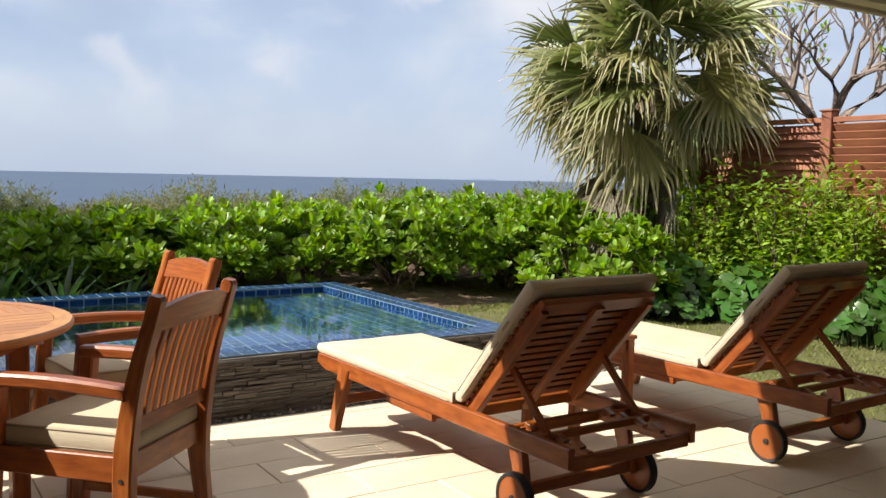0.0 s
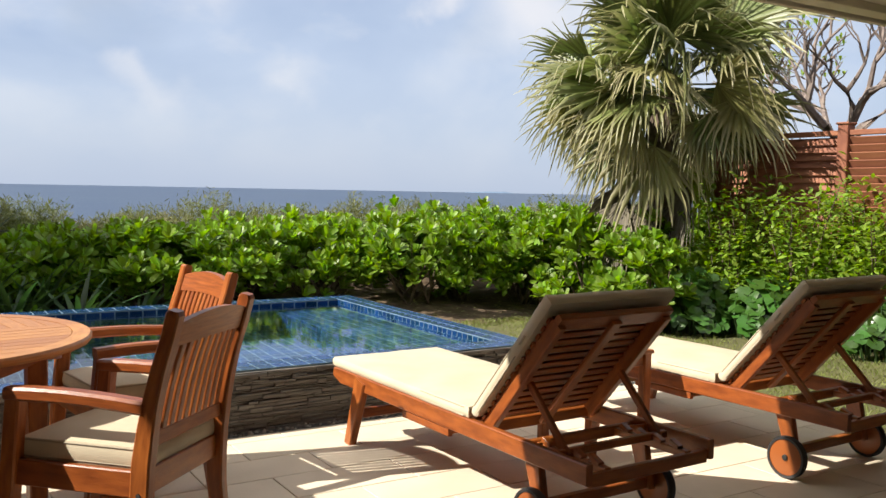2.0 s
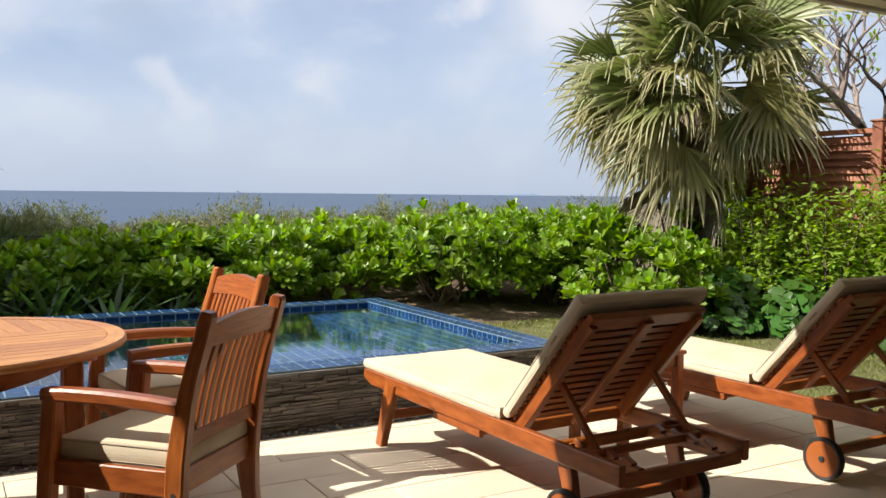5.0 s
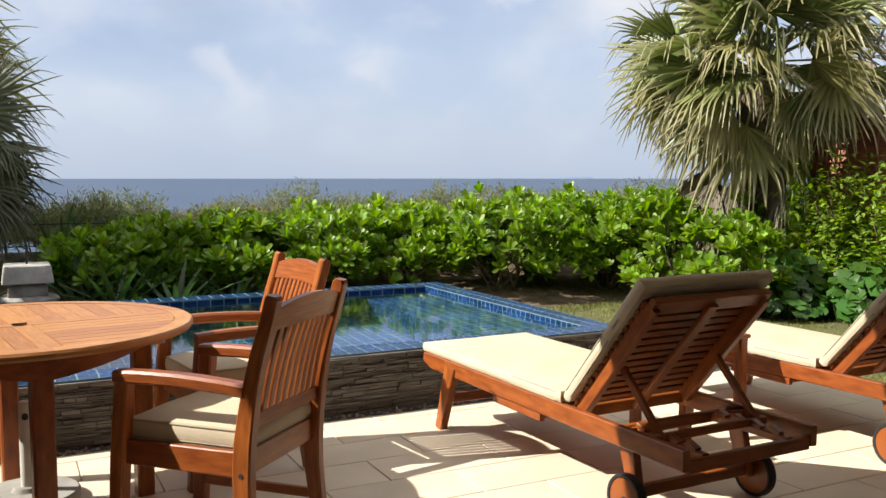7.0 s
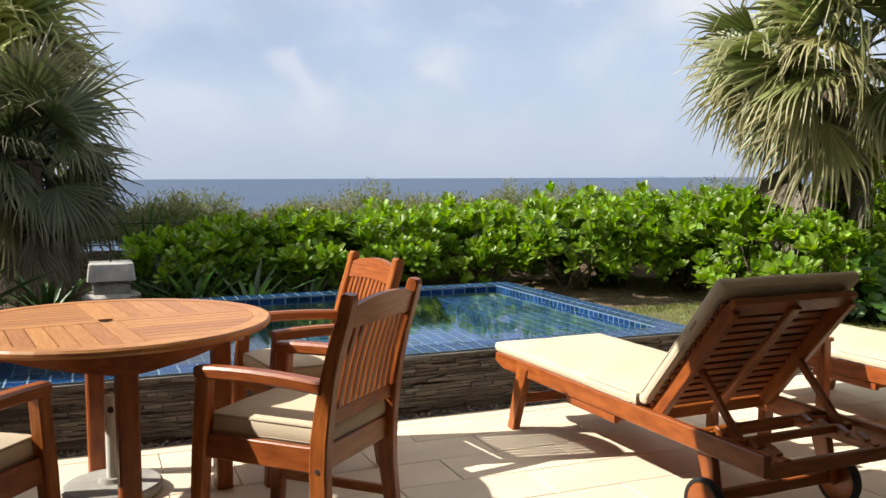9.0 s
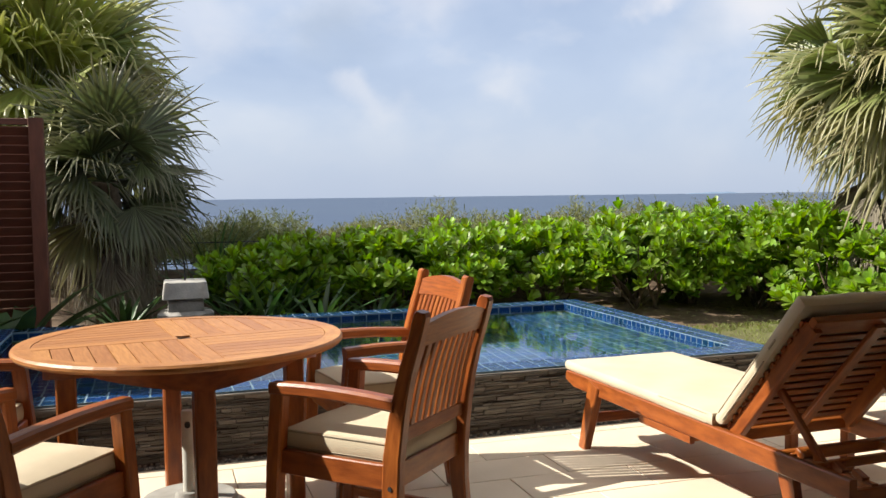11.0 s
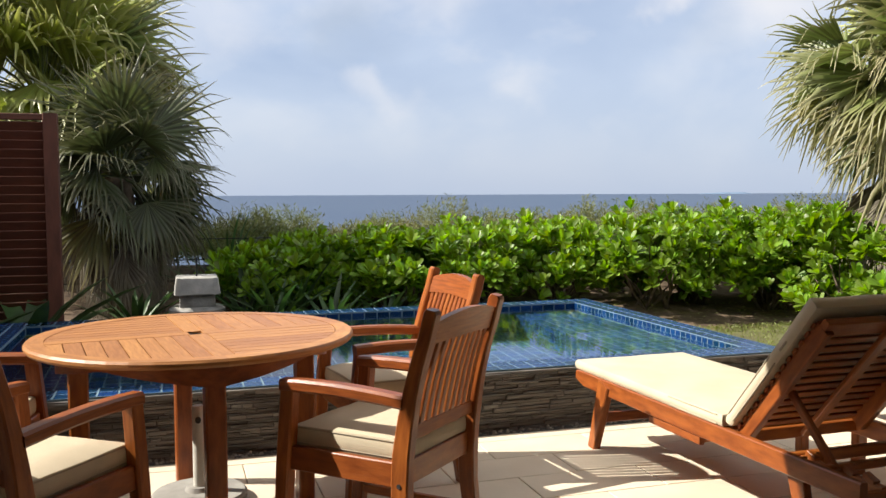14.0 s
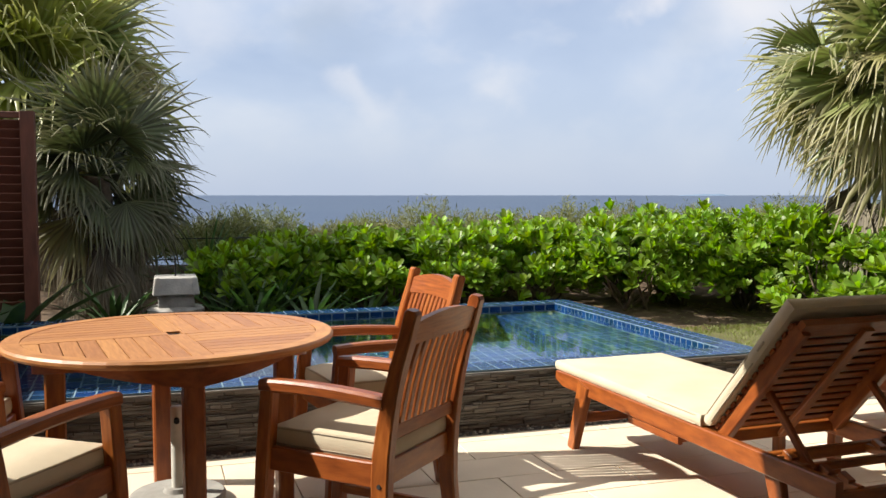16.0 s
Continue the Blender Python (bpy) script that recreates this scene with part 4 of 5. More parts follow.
# ---- plants ----
class Leaves:
    """Collects many leaf blades into one mesh."""
    def __init__(self):
        self.v, self.f, self.along = [], [], []

    def leaf(self, base, direction, normal, length, width, cup=0.25, droop=0.0, wide_at=0.6, steps=3):
        d = direction.normalized()
        s = d.cross(normal)
        if s.length < 1e-4:
            s = d.orthogonal()
        s.normalize()
        nrm = s.cross(d).normalized()
        k = len(self.v)
        self.v.append(base)
        prof = {2: (0.55, 1.0), 3: (0.4, 0.75, 1.0), 4: (0.3, 0.55, 0.8, 1.0), 5: (0.4, 0.7, 0.93, 1.0)}[steps]
        for t in prof[:-1]:
            c = base + d * length * t + nrm * (-droop * length * t * t)
            w = width / 2 * (1 - abs(t - wide_at) / max(wide_at, 1 - wide_at)) ** 0.55 if t != wide_at else width / 2
            up = nrm * w * cup
            self.v.extend((c - s * w + up, c, c + s * w + up))
        self.v.append(base + d * length + nrm * (-droop * length))
        last = k
        n = len(prof) - 1
        a = k + 1
        self.f.append((k, a, a + 1))
        self.f.append((k, a + 1, a + 2))
        for i in range(n - 1):
            b = a + 3
            self.f.append((a, b, b + 1, a + 1))
            self.f.append((a + 1, b + 1, b + 2, a + 2))
            a = b
        tip = len(self.v) - 1
        self.f.append((a, tip, a + 1))
        self.f.append((a + 1, tip, a + 2))

    def rosette(self, c, axis, count, length, width, rg):
        axis = axis.normalized()
        o = axis.orthogonal().normalized()
        p = axis.cross(o)
        for i in range(count):
            a = i * 2.399 + rg.uniform(-0.3, 0.3)
            tilt = 0.25 + 0.85 * (i / count) + rg.uniform(-0.15, 0.15)
            d = axis * math.cos(tilt) + (o * math.cos(a) + p * math.sin(a)) * math.sin(tilt)
            self.leaf(c, d, axis, length * rg.uniform(0.7, 1.1), width * rg.uniform(0.8, 1.15), 0.22, rg.uniform(-0.05, 0.2), 0.76, 5)

    def make(self, name, material, parent=None):
        ob = pydata(name, [tuple(p) for p in self.v], self.f, material, parent, True)
        if self.along:
            ob.data.attributes.new("along", "FLOAT", "POINT").data.foreach_set("value", self.along)
        return ob


def hedge_shrub(x, y, rx, ry, top, seed, label):
    """Stems that fork into sprigs, each ending in a cup of upright paddle leaves; gaps between the sprigs."""
    rg = random.Random(seed)
    gz = ground_height(x, y)
    ob = thing("hedge_shrub", pose(x, y, gz), label, "shrub", "hedge behind the pool")
    lv = Leaves()
    h = top - gz
    sprigs = int(58 * rx * ry / 0.42)
    for i in range(sprigs):
        a = rg.uniform(0, 2 * math.pi)
        e = math.asin(rg.uniform(0.0, 1.0))
        r = rg.uniform(0.74, 1.02) + 0.22 * noise.noise(Vector((math.cos(a) * 2 + x, math.sin(a) * 2 + y, e * 2)))
        c = Vector((rx * r * math.cos(a) * math.cos(e) ** 0.5, ry * r * math.sin(a) * math.cos(e) ** 0.5, 0.20 + (h - 0.26) * (0.04 + 0.96 * math.sin(e)) * (0.78 + 0.22 * r)))
        c.z += 0.16 * noise.noise(Vector(((c.x + x) * 2.1, (c.y + y) * 2.1, 7)))
        axis = Vector((c.x / rx * 0.75, c.y / ry * 0.75 - 0.1, 0.75 + c.z / h * 0.5)) + Vector((rg.uniform(-.3, .3), rg.uniform(-.3, .3), 0))
        axis.normalize()
        for k in range(rg.randint(3, 6)):
            off = Vector((rg.gauss(0, .085), rg.gauss(0, .085), rg.gauss(0, .055)))
            ax = axis + off * 3.5 + Vector((0, 0, 0.25))
            size = rg.uniform(0.105, 0.165)
            lv.rosette(c + off, ax, rg.randint(10, 15), size, size * 0.34, rg)
    for i in range(14):
        a = rg.uniform(0, 6.283)
        r = rg.uniform(0.4, 0.95)
        p0 = Vector((rg.uniform(-.25, .25) * rx, rg.uniform(-.25, .25) * ry, -0.05))
        p2 = Vector((rx * r * math.cos(a), ry * r * math.sin(a), h * rg.uniform(0.4, 0.8)))
        p1 = p0.lerp(p2, 0.5) + Vector((rg.uniform(-.12, .12), rg.uniform(-.12, .12), -0.03))
        part("stem", tube(bmesh.new(), [p0, p1, p2], [0.016, 0.012, 0.005], 5), BARK, ob)
    lv.make("foliage", HEDGE_LEAF, ob)
    return ob


HEDGE_TOP = [(0.95, 0.74), (1.5, 0.78), (2.3, 0.83), (3.1, 0.87), (4.0, 0.92), (4.9, 0.99), (5.6, 1.04), (6.3, 1.04), (7.0, 1.02), (7.7, 0.98)]
for i, (x, top) in enumerate(HEDGE_TOP):
    y = 8.95 + 0.15 * math.sin(i * 2.3) - (0.45 if 4 < x < 6.2 else 0.0) - (1.0 if x > 6.2 else 0.0) * 0.7
    hedge_shrub(x, y, 0.68, 0.62, top, 20 + i, "dense glossy green coastal hedge shrub with leaf rosettes")
    hedge_shrub(x + 0.35, y + 0.75, 0.6, 0.5, top + 0.02, 60 + i, "bright green coastal shrub behind the front row")
hedge_shrub(8.35, 7.6, 0.6, 0.5, 1.15, 93, "leafy shrub beyond the end of the fence")
hedge_shrub(8.9, 8.5, 0.65, 0.55, 1.2, 94, "leafy shrub beyond the end of the fence")
hedge_shrub(7.2, 7.6, 0.6, 0.5, 1.12, 92, "leafy shrub in the shade under the palm")
hedge_shrub(6.25, 6.30, 0.48, 0.42, 0.98, 95, "leafy hedge shrub at the foot of the palm")
hedge_shrub(6.35, 6.85, 0.66, 0.55, 1.08, 91, "leafy hedge shrub beside the lawn corner")


STAGES = ((0.0, 0.10), (0.28, 0.62), (0.50, 1.0), (0.62, 0.74), (0.72, 0.50), (0.80, 0.40), (0.88, 0.32), (0.95, 0.2), (1.0, 0.0))


def fan_leaf(lv, hub, d, radius, segs, spread, limp, roll, cup, rg):
    """A stiff pleated fan, united to half its length; the free ends snap over and hang."""
    d = d.normalized()
    side = d.cross(Vector((0, 0, 1)))
    if side.length < 0.05:
        side = Vector((1, 0, 0))
    side.normalize()
    side = Matrix.Rotation(roll, 3, d) @ side
    nrm = side.cross(d).normalized()
    down = Vector((0, 0, -1))
    wind = Vector((rg.uniform(-.25, .25), rg.uniform(-.25, .25), 0))
    for i in range(segs):
        u = -1 + 2 * (i + 0.5) / segs
        a = u * spread
        bd = (d * math.cos(a) + side * math.sin(a) + nrm * cup * abs(math.sin(a))).normalized()
        L = radius * (1 - 0.22 * u * u) * rg.uniform(0.86, 1.10)
        w = L * spread / segs * 1.08
        s = bd.cross(nrm).normalized()
        fold = nrm * (w * 0.35 * (1 if i % 2 else -1))
        snap = rg.uniform(0.50, 0.78)
        kink = limp * rg.choice((0.15, 0.6, 1.0, 1.3)) * 2.4
        drift = wind + Vector((rg.uniform(-.2, .2), rg.uniform(-.2, .2), 0))
        k, c, before = len(lv.v), hub.copy(), 0.0
        for t, ww in STAGES:
            over = min(1.0, max(0.0, (t - snap) / 0.16))
            step = (bd + down * (0.22 * t * limp + kink * over) + drift * over).normalized()
            c = c + step * L * (t - before)
            before = t
            if ww:
                lv.v.extend((c - s * w * ww / 2, c + fold * ww, c + s * w * ww / 2))
                lv.along.extend((t, t, t))
            else:
                lv.v.append(c)
                lv.along.append(t)
        n = len(STAGES) - 2
        for j in range(n):
            b, e = k + 3 * j, k + 3 * j + 3
            lv.f.append((b, e, e + 1, b + 1))
            lv.f.append((b + 1, e + 1, e + 2, b + 2))
        e = k + 3 * n
        lv.f.append((e, e + 3, e + 1))
        lv.f.append((e + 1, e + 3, e + 2))


def stalk(lv, pts, r):
    for p, q in zip(pts, pts[1:]):
        t = (q - p).normalized()
        s = t.orthogonal().normalized()
        n = t.cross(s)
        k = len(lv.v)
        for c in (p, q):
            lv.v.extend([c + (s * math.cos(a) + n * math.sin(a)) * r for a in (0, 1.571, 3.142, 4.712)])
            lv.along.extend([0.0] * 4)
        for j in range(4):
            lv.f.append((k + j, k + (j + 1) % 4, k + 4 + (j + 1) % 4, k + 4 + j))


def fan_palm(m, trunk_h, count, reach, radius, seed, label, young=0.1, dry=0.25, fall=125, skirt=0, lean=(0, 0, 0), leaf=PALM_LEAF):
    rg = random.Random(seed)
    ob = thing("fan_palm", m, label, "palm tree")
    pts = [(0.05 * math.sin(i), 0.04 * math.cos(i * 1.3), trunk_h * i / 6 - 0.05 * (i == 0)) for i in range(7)]
    part("trunk", tube(bmesh.new(), pts, [0.19, 0.17, 0.16, 0.16, 0.17, 0.18, 0.12], 14), BARK, ob, "rough fibrous brown trunk", True)
    top = Vector((0, 0, trunk_h))
    for i in range(count + skirt):
        dead = i >= count
        a = i * 2.39996 + rg.uniform(-0.35, 0.35)
        u = 1.0 if dead else (i + 0.5) / count
        e = -40 + rg.uniform(-22, 16) if dead else 82 - fall * u + rg.uniform(-22, 20)
        elev = radians(e)
        d = Vector((math.cos(a) * math.cos(elev), math.sin(a) * math.cos(elev), math.sin(elev)))
        d = (d + Vector(lean) * u).normalized()
        L = reach * rg.uniform(0.7, 1.2) * (0.75 if dead else 1.12 - 0.3 * u)
        base = top - Vector((0, 0, rg.uniform(0.0, 0.35) * trunk_h)) if dead else top
        hub = base + d * L + Vector((0, 0, -0.12 * L * math.cos(elev)))
        lv = Leaves()
        stalk(lv, [base, base + d * L * 0.5 + Vector((0, 0, 0.03)), hub], 0.013)
        tilt = max(-1.5, elev - radians(rg.uniform(0, 22) + 38 * u))
        b = a + rg.uniform(-0.6, 0.6)
        fd = Vector((math.cos(b) * math.cos(tilt), math.sin(b) * math.cos(tilt), math.sin(tilt))) + Vector(lean) * u
        q = rg.random()
        open_ = rg.uniform(30, 55) if dead else rg.uniform(80, 118) - 25 * u
        limp = (0.30 + 0.7 * u) * rg.uniform(0.45, 1.4)
        fan_leaf(lv, hub, fd, radius * rg.uniform(0.8, 1.12), rg.randint(28, 36), radians(open_), limp, rg.uniform(-1.25, 1.25), rg.uniform(-0.45, 0.2), rg)
        if dead:
            lv.make("frond", PALM_DEAD, ob)["label"] = "grey-brown dead fan hanging along the trunk"
        elif q < young:
            lv.make("frond", PALM_YOUNG_LIT, ob)["label"] = "bright yellow-green fan in a young and sunlit tone"
        elif u > 0.5 and q > 1 - dry:
            lv.make("frond", PALM_DRY, ob)["label"] = "dry straw-coloured hanging fan"
        else:
            lv.make("frond", leaf, ob)
    return ob


fan_palm(pose(7.15, 6.86, 0), 2.36, 64, 0.84, 1.0, 3, "broad fan palm with drooping green and dry fronds", 0.14, 0.5, 116, 5, (-0.34, 0.20, 0))
# low palm stands in shade: drawn with the darkened leaf colour
fan_palm(pose(-0.50, 9.08, 0), 1.48, 36, 0.48, 0.73, 5, "shaggy low fan palm beside the louvre fence", 0.0, 0.1, 135, 50, leaf=PALM_SHADED)
# three quarters light fans: sun on this crown is put into the leaf colour
fan_palm(pose(-1.32, 10.4, 0.1), 2.15, 84, 0.84, 1.10, 7, "tall sunlit fan palm rising behind the louvre fence", 0.75, 0.15, 100, 8)


def leafy_bush(x, y, rx, ry, h, n, seed, label, low=0.1):
    rg = random.Random(seed)
    gz = ground_height(x, y)
    ob = thing("bush", pose(x, y, gz), label, "bush", "bushes along the fence")
    lv = Leaves()
    for i in range(26):
        a, r = rg.uniform(0, 6.283), rg.uniform(0.2, 0.95)
        p0 = Vector((rg.uniform(-.2, .2) * rx, rg.uniform(-.2, .2) * ry, -0.03))
        p2 = Vector((rx * r * math.cos(a), ry * r * math.sin(a), h * rg.uniform(0.4, 1.08)))
        p1 = p0.lerp(p2, 0.55) + Vector((0, 0, 0.08))
        part("stem", tube(bmesh.new(), [p0, p1, p2], [0.010, 0.007, 0.003], 4), BARK, ob)
        for k in range(n // 26):
            t = rg.uniform(0.3, 1.05)
            c = p0 * (1 - t) ** 2 + p1 * 2 * t * (1 - t) + p2 * t * t + Vector((rg.gauss(0, .10), rg.gauss(0, .10), rg.gauss(0, .09)))
            c.z = max(c.z, low)
            d = Vector((rg.uniform(-1, 1), rg.uniform(-1, 1), rg.uniform(-0.2, 0.8)))
            lv.leaf(c, d, Vector((rg.uniform(-.5, .5), rg.uniform(-.5, .5), 1)), rg.uniform(0.055, 0.10), rg.uniform(0.032, 0.05), 0.2, 0.15, 0.5, 3)
    lv.make("foliage", BUSH_LEAF, ob)
    return ob


leafy_bush(7.25, 6.0, 0.55, 0.5, 1.40, 3200, 31, "light green leafy bush against the timber fence")
leafy_bush(7.3, 5.2, 0.5, 0.5, 1.48, 3200, 32, "light green leafy bush with thin upright shoots")
leafy_bush(7.35, 4.55, 0.42, 0.45, 1.45, 2400, 33, "sprawling light green bush beside the fence post")


def round_leaf_patch(x, y, rx, ry, n, seed, label):
    rg = random.Random(seed)
    ob = thing("leopard_plant", pose(x, y, ground_height(x, y)), label, "ground plant", "round-leaved plants along the lawn")
    stalks, lv = bmesh.new(), Leaves()
    for i in range(n):
        a, r = rg.uniform(0, 6.283), math.sqrt(rg.uniform(0, 1))
        px, py = rx * r * math.cos(a), ry * r * math.sin(a)
        h = (0.16 + 0.38 * (1 - r * r)) * rg.uniform(0.7, 1.2)
        c = Vector((px, py, h))
        tube(stalks, [(px * 0.8, py * 0.8, -0.02), (px * 0.95, py * 0.95, h * 0.6), tuple(c)], [0.006, 0.005, 0.004], 4)
        nrm = Vector((px / rx * 0.6 - 0.15, py / ry * 0.6 - 0.35, 0.75 + rg.uniform(-.1, .2))) + Vector((rg.uniform(-.4, .4), rg.uniform(-.4, .4), 0))
        nrm.normalize()
        o = nrm.orthogonal().normalized()
        p = nrm.cross(o)
        R = rg.uniform(0.05, 0.095)
        k = len(lv.v)
        lv.v.append(c - nrm * R * 0.12)
        ph = rg.uniform(0, 6.28)
        for q in range(14):
            t = ph + 0.2 + q * (6.283 - 0.4) / 13
            rr = R * (1 + 0.07 * (-1) ** q)
            lv.v.append(c + (o * math.cos(t) + p * math.sin(t)) * rr + nrm * R * 0.10 * math.sin(3 * t))
        for q in range(13):
            lv.f.append((k, k + 1 + q, k + 2 + q))
    part("undergrowth", stalks, STRAP_LEAF, ob)["kind"] = "stuff"
    lv.make("foliage", ROUND_LEAF, ob)
    return ob


round_leaf_patch(6.75, 6.05, 0.55, 0.5, 190, 41, "low clump of round glossy green leaves")
round_leaf_patch(7.0, 5.35, 0.45, 0.45, 140, 42, "clump of round green leaves at the lawn edge")
round_leaf_patch(7.15, 4.25, 0.5, 0.55, 170, 43, "clump of large round green leaves below the fence")
round_leaf_patch(7.2, 3.4, 0.5, 0.55, 150, 44, "clump of large round green leaves in the border")


def strap_plant(x, y, n, L, w, seed, label, spread=1.0, name="strap_leaf_plant"):
    rg = random.Random(seed)
    ob = thing(name, pose(x, y, ground_height(x, y)), label, "plant")
    lv = Leaves()
    for i in range(n):
        a = i * 2.4 + rg.uniform(-.3, .3)
        e = rg.uniform(0.35, 1.25) / spread
        d = Vector((math.cos(a) * math.cos(e), math.sin(a) * math.cos(e), math.sin(e)))
        lv.leaf(Vector((0, 0, rg.uniform(-.02, .05))), d, Vector((0, 0, 1)), L * rg.uniform(0.7, 1.1), w, 0.5, rg.uniform(0.1, 0.45), 0.4, 4)
    lv.make("foliage", STRAP_LEAF, ob)
    return ob


for i, (x, y, L) in enumerate(((0.85, 8.05, 0.75), (1.35, 7.95, 0.65), (0.6, 8.35, 0.85), (1.9, 8.1, 0.6), (-0.35, 8.15, 0.6), (1.1, 8.4, 0.7))):
    strap_plant(x, y, 26, L, 0.06, 70 + i, "dark green strap-leaved plant under the hedge")
strap_plant(-1.12, 7.58, 15, 1.0, 0.17, 80, "broad-leaved dark green plant before the fence", 1.05, "broad_leaf_plant")
strap_plant(-1.75, 7.60, 9, 0.75, 0.17, 81, "broad-leaved dark green plant before the fence", 0.9, "broad_leaf_plant")
strap_plant(6.6, 6.35, 14, 0.7, 0.10, 82, "arching green blades among the round leaves", 1.1)
strap_plant(0.55, 9.9, 30, 0.95, 0.035, 83, "tall thin reed clump beyond the hedge", 0.75, "reed_clump")


def wild_clump(x, y, r, h, n, seed, label):
    """A soft, uneven mound of thin stems with many narrow leaves."""
    rg = random.Random(seed)
    ob = thing("wild_shrub", pose(x, y, ground_height(x, y)), label, "wild shrub", "wild growth beyond the hedge")
    lv = Leaves()
    for i in range(n):
        a, q = rg.uniform(0, 6.283), math.sqrt(rg.uniform(0, 1)) * r
        top = h * (1 - 0.65 * (q / r) ** 2) * rg.uniform(0.7, 1.05) * (1 + 0.25 * noise.noise(Vector((x + q * math.cos(a) * 3, y + q * math.sin(a) * 3, 2))))
        lean = Vector((rg.uniform(-.25, .25), rg.uniform(-.25, .25), 1)).normalized()
        base = Vector((q * math.cos(a), q * math.sin(a), 0))
        for s in range(15):
            t = 1 - rg.uniform(0, 0.75) ** 1.4
            d = Vector((rg.uniform(-.8, .8), rg.uniform(-.8, .8), rg.uniform(0.1, 1.1)))
            lv.leaf(base + lean * top * t, d, Vector((rg.uniform(-1, 1), rg.uniform(-1, 1), 0.5)), rg.uniform(0.045, 0.10), rg.uniform(0.008, 0.015), 0.1, 0.2, 0.5, 2)
    lv.make("foliage", WILD_LEAF, ob)
    return ob


for i in range(16):
    x = 0.6 + i * 0.72 + 0.25 * math.sin(i * 4.1)
    y = 11.0 + 0.4 * math.sin(i * 2.7)
    wild_clump(x, y, 0.9, 1.07 + 0.13 * math.sin(i * 1.9) + 0.008 * i - ground_height(x, y), 760, 100 + i, "wispy olive and tan wild shrub beyond the hedge")


def bare_tree(x, y, seed):
    rg = random.Random(seed)
    ob = thing("bare_tree", pose(x, y, 0), "leafless grey-brown tree with crooked spreading branches", "tree")
    trunk, lv = bmesh.new(), Leaves()
    tube(trunk, [(0, 0, -0.1), (0.08, 0, 1.2), (0.0, 0.1, 2.1)], [0.16, 0.13, 0.11], 10)
    def grow(p, d, L, r, depth, limbs):
        mid = p + d * L * 0.5 + Vector((rg.uniform(-.1, .1), rg.uniform(-.1, .1), rg.uniform(-.05, .1))) * L
        end = p + d * L
        tube(limbs, [p, mid, end], [r, r * 0.85, r * 0.65], 6)
        if depth == 0:
            if rg.random() < 0.4:
                lv.rosette(end, Vector((0, 0, 1)), 4, 0.10, 0.04, rg)
            return
        for k in range(rg.choice((2, 2, 3))):
            nd = (d + Vector((rg.uniform(-.8, .8), rg.uniform(-.8, .8), rg.uniform(-.25, .65)))).normalized()
            grow(end if k < 2 else mid, nd, L * rg.uniform(0.62, 0.85), r * 0.66, depth - 1, limbs)
    for k in range(5):
        a = k * 1.26 + 0.3
        limbs = bmesh.new()
        grow(Vector((0, 0.1, 2.0)), Vector((math.cos(a) * 0.8, math.sin(a) * 0.8, 0.75)).normalized(), 0.80, 0.072, 5, limbs)
        part("branch", limbs, GREY_BARK, ob, smooth=True)
    part("trunk", trunk, GREY_BARK, ob, smooth=True)
    lv.make("foliage", BUSH_LEAF, ob)
    return ob


bare_tree(10.9, 7.2, 6)

# wire fence beyond the hedge
wf = thing("wire_fence", pose(0, 9.75, 0), "thin dark wire fence with slender posts behind the hedge", "fence")
for x in (-2.2, 1.38, 5.0, 8.6):
    part("post", bar((x, 0, -0.1), (x, 0, 0.90), 0.035, 0.035), IRON, wf)
for z in (0.84, 0.62, 0.40):
    part("wire", tube(bmesh.new(), [(-2.3, 0, z), (1.38, 0, z - 0.005), (5, 0, z), (8.8, 0, z)], [0.006] * 4, 5), IRON, wf)

# fallen leaves and litter on the soil
rg = random.Random(12)
lv = Leaves()
for _ in range(900):
    x, y = rg.uniform(-1, 8), rg.uniform(7.42, 8.6)
    c = Vector((x, y, ground_height(x, y) + 0.012))
    lv.leaf(c, Vector((rg.uniform(-1, 1), rg.uniform(-1, 1), rg.uniform(0, .25))), Vector((0, 0, 1)), rg.uniform(0.03, 0.08), rg.uniform(0.015, 0.03), 0.3, 0.1, 0.5, 2)
tagged(lv.make("leaf_litter", PALM_DRY), "dry fallen leaves on the soil under the hedge", "leaf litter", kind="stuff")

# ---- single pieces of pool and terrace ----
def plate(name, sx, sy, sz, bev, material):
    bm = bmesh.new()
    lo = [bm.verts.new((x * sx / 2, y * sy / 2, 0)) for x, y in ((-1, -1), (1, -1), (1, 1), (-1, 1))]
    md = [bm.verts.new((x * sx / 2, y * sy / 2, sz - bev)) for x, y in ((-1, -1), (1, -1), (1, 1), (-1, 1))]
    hi = [bm.verts.new((x * (sx / 2 - bev), y * (sy / 2 - bev), sz)) for x, y in ((-1, -1), (1, -1), (1, 1), (-1, 1))]
    for a, b in ((lo, md), (md, hi)):
        for i in range(4):
            bm.faces.new((a[i], a[(i + 1) % 4], b[(i + 1) % 4], b[i]))
    bm.faces.new(hi)
    me = bpy.data.meshes.new(name)
    bm.to_mesh(me)
    bm.free()
    me.materials.append(material)
    return me


def lay(name, me, parent, x, y, z, rz=0.0):
    o = new(name, me)
    o.parent = parent
    o.matrix_basis = pose(x, y, z, 0, 0, rz)
    return o


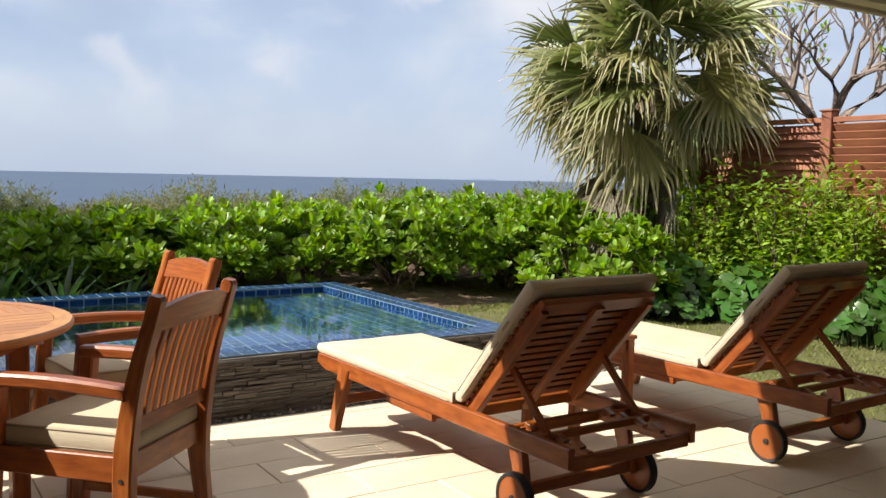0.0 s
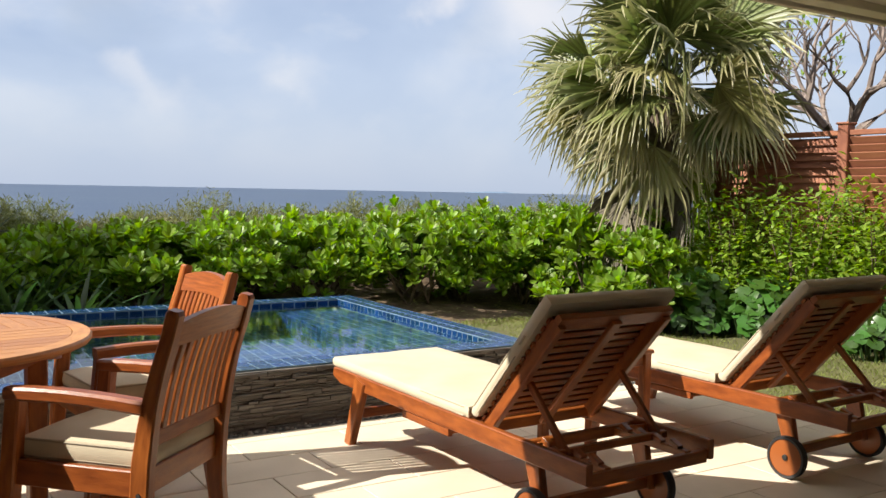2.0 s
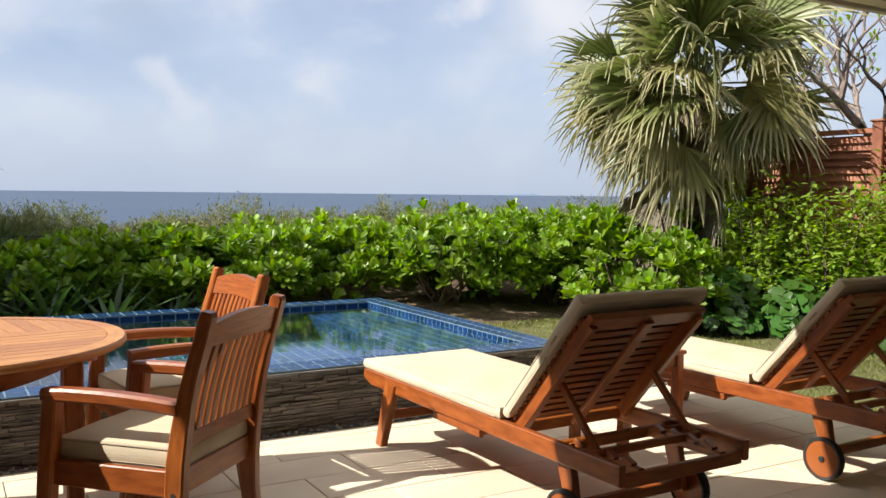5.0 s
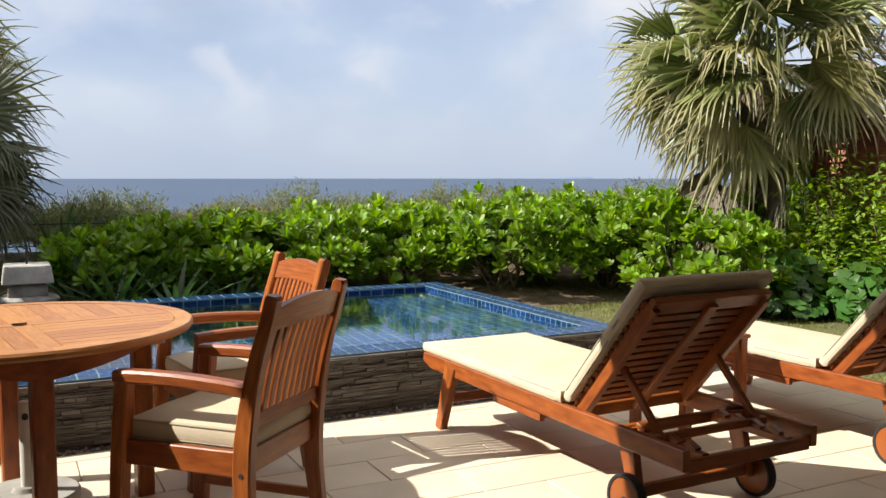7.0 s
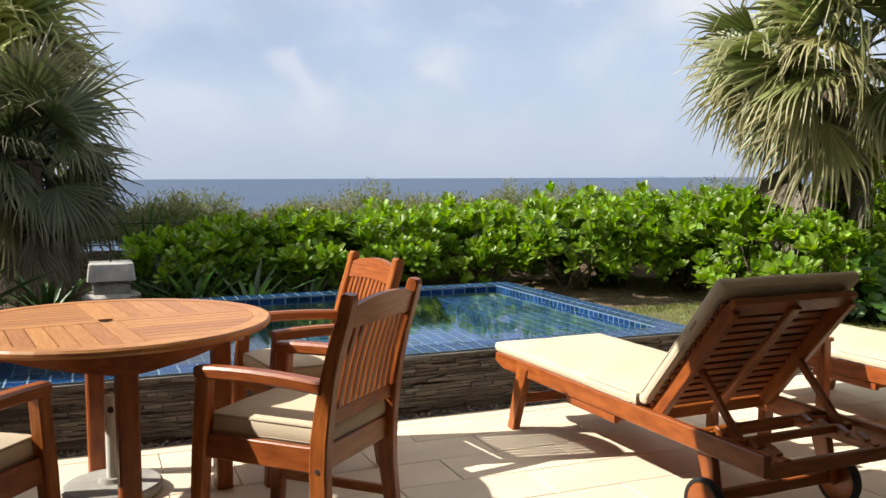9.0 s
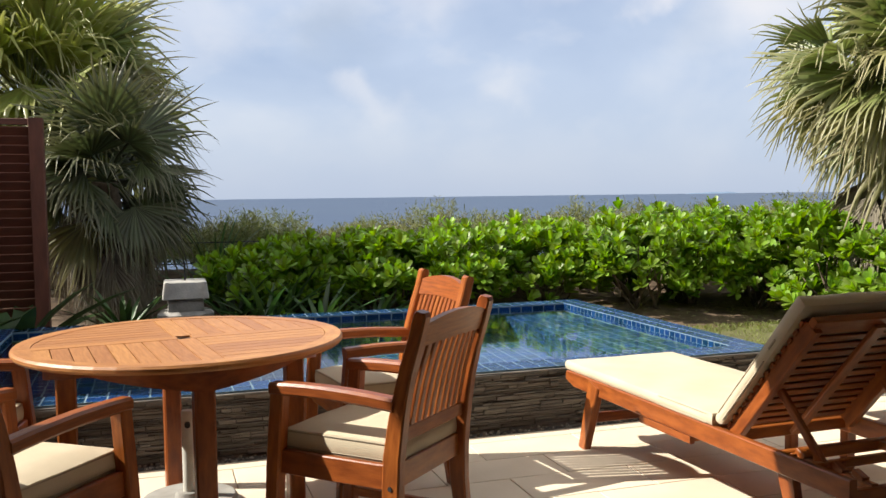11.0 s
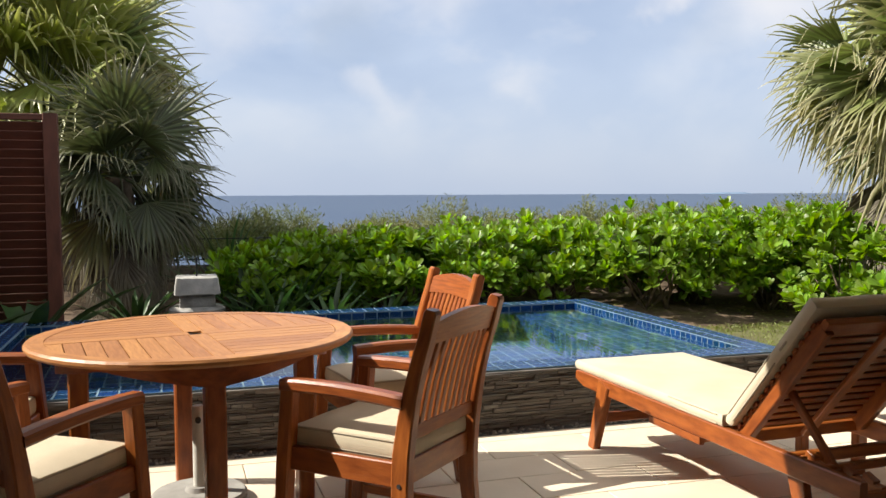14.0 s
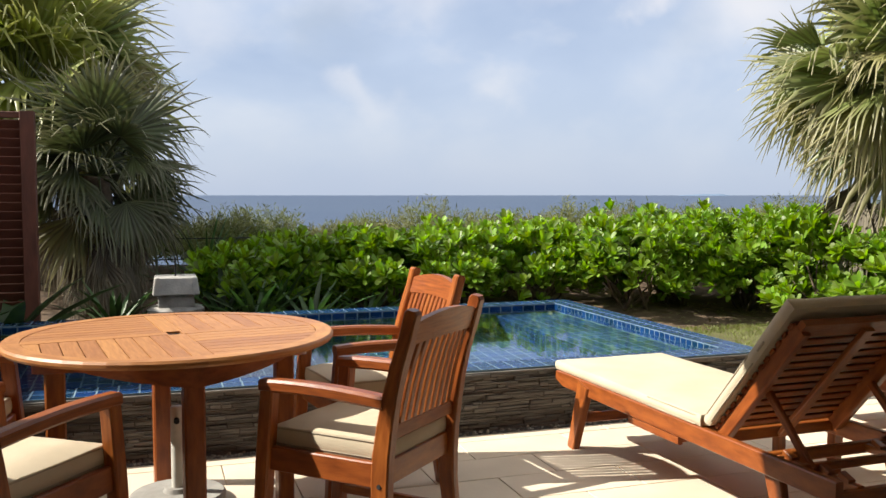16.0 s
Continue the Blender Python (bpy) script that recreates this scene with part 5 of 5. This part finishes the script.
rg = random.Random(2)
rim = plate("rim_tile", 0.0925, 0.0965, 0.012, 0.0015, TILE)
n = 49
for i in range(n):
    for j in range(2):
        x = PX0 + (i + 0.5) * (PX1 - PX0) / n
        lay("rim_tile", rim, pool, x, PY0 + 0.0525 + j * 0.105, PZ - 0.012)
        lay("rim_tile", rim, pool, x, PY1 - 0.0525 - j * 0.105, PZ - 0.012)
for i in range(24):
    for j in range(2):
        y = IY0 + (i + 0.5) * (IY1 - IY0) / 24
        lay("rim_tile", rim, pool, PX1 - 0.0525 - j * 0.105, y, PZ - 0.012)
        lay("rim_tile", rim, pool, PX0 + 0.0525 + j * 0.105, y, PZ - 0.012)

# stacked slate on the front wall: the stretch by the chairs and the loungers as single stones
cladding = thing("slate_cladding", pose(0, 0, 0), "dark stacked slate strips cladding the pool front", "cladding", kind="structure")
stones = [plate("slate_stone", L, h, 0.02, 0.003, SLATE) for L in (0.05, 0.085, 0.13, 0.20) for h in (0.009, 0.014, 0.021)]
for me in stones:
    me.transform(Matrix.Rotation(radians(90), 4, "X"))
rest_v, rest_f = [], []
z, count = -0.02, 0
while z < PZ - 0.03:
    hi = rg.choice((0, 1, 2))
    h = (0.009, 0.014, 0.021)[hi]
    if z + h > PZ - 0.012:
        h, hi = 0.009, 0
    x = PX0 - rg.uniform(0, 0.2)
    while x < PX1:
        li = rg.randrange(4)
        L = (0.05, 0.085, 0.13, 0.20)[li]
        out = rg.uniform(-0.013, 0.007)
        cx = x + L / 2
        me = stones[li * 3 + hi]
        if cx + L / 2 < PX1 + 0.02 and cx - L / 2 > PX0 - 0.05:
            if count < 300 and cx > 1.2 and cx < 3.0:
                o = new("slate_stone", me)
                o.parent = cladding
                o.matrix_basis = pose(cx, PY0 + 0.004 + out + 0.004, z + h / 2, rg.uniform(-5, 5), rg.uniform(-1.1, 1.1), rg.uniform(-2, 2))
                count += 1
            else:
                k = len(rest_v)
                rest_v.extend([(v.co.x + cx, v.co.y + PY0 + 0.008 + out, v.co.z + z + h / 2) for v in me.vertices])
                rest_f.extend([tuple(i + k for i in p.vertices) for p in me.polygons])
        x += L + rg.uniform(0.0, 0.005)
    z += h + 0.0012
rest = pydata("slate_stones", rest_v, rest_f, SLATE, cladding)
rest["kind"] = "stuff"
part("slate_bed", boxed((PX0 + PX1) / 2, PY0 + 0.0, (PZ - 0.04) / 2, PX1 - PX0 + 0.01, 0.006, PZ - 0.02), SLATE_DARK, cladding)
part("rim_cap", boxed((PX0 + PX1) / 2, PY0 - 0.006, PZ - 0.018, PX1 - PX0 + 0.02, 0.022, 0.012, 0.002), SLATE, cladding, "thin dark stone edge under the rim tiles")

# terrace slabs, 60 x 30 cm in broken bond, with a cut row along the gravel
PS, PD = 0.6, 0.296
slab_mesh = plate("paving_slab", PS - 0.005, PD - 0.005, 0.022, 0.002, PAVER)
half_mesh = plate("paving_slab", PS / 2 - 0.005, PD - 0.005, 0.022, 0.002, PAVER)
cut_mesh = plate("paving_slab", PS - 0.005, 0.103, 0.022, 0.002, PAVER)
for i in range(16):
    lay("paving_slab", cut_mesh, terrace, TX1 - PS * (i + 0.5), TY1 - 0.054, -0.022)
for row in range(17):
    y = TY1 - 0.11 - PD * (row + 0.5)
    start = TX1 - (PS / 2 if row % 2 == 0 else 0)
    if row % 2 == 0:
        lay("paving_slab", half_mesh, terrace, TX1 - PS / 4, y, -0.022)
    for i in range(15 if row % 2 == 0 else 16):
        lay("paving_slab", slab_mesh, terrace, start - PS * (i + 0.5), y, -0.022 + rg.uniform(-0.0006, 0.0006), rg.choice((0, 180)))
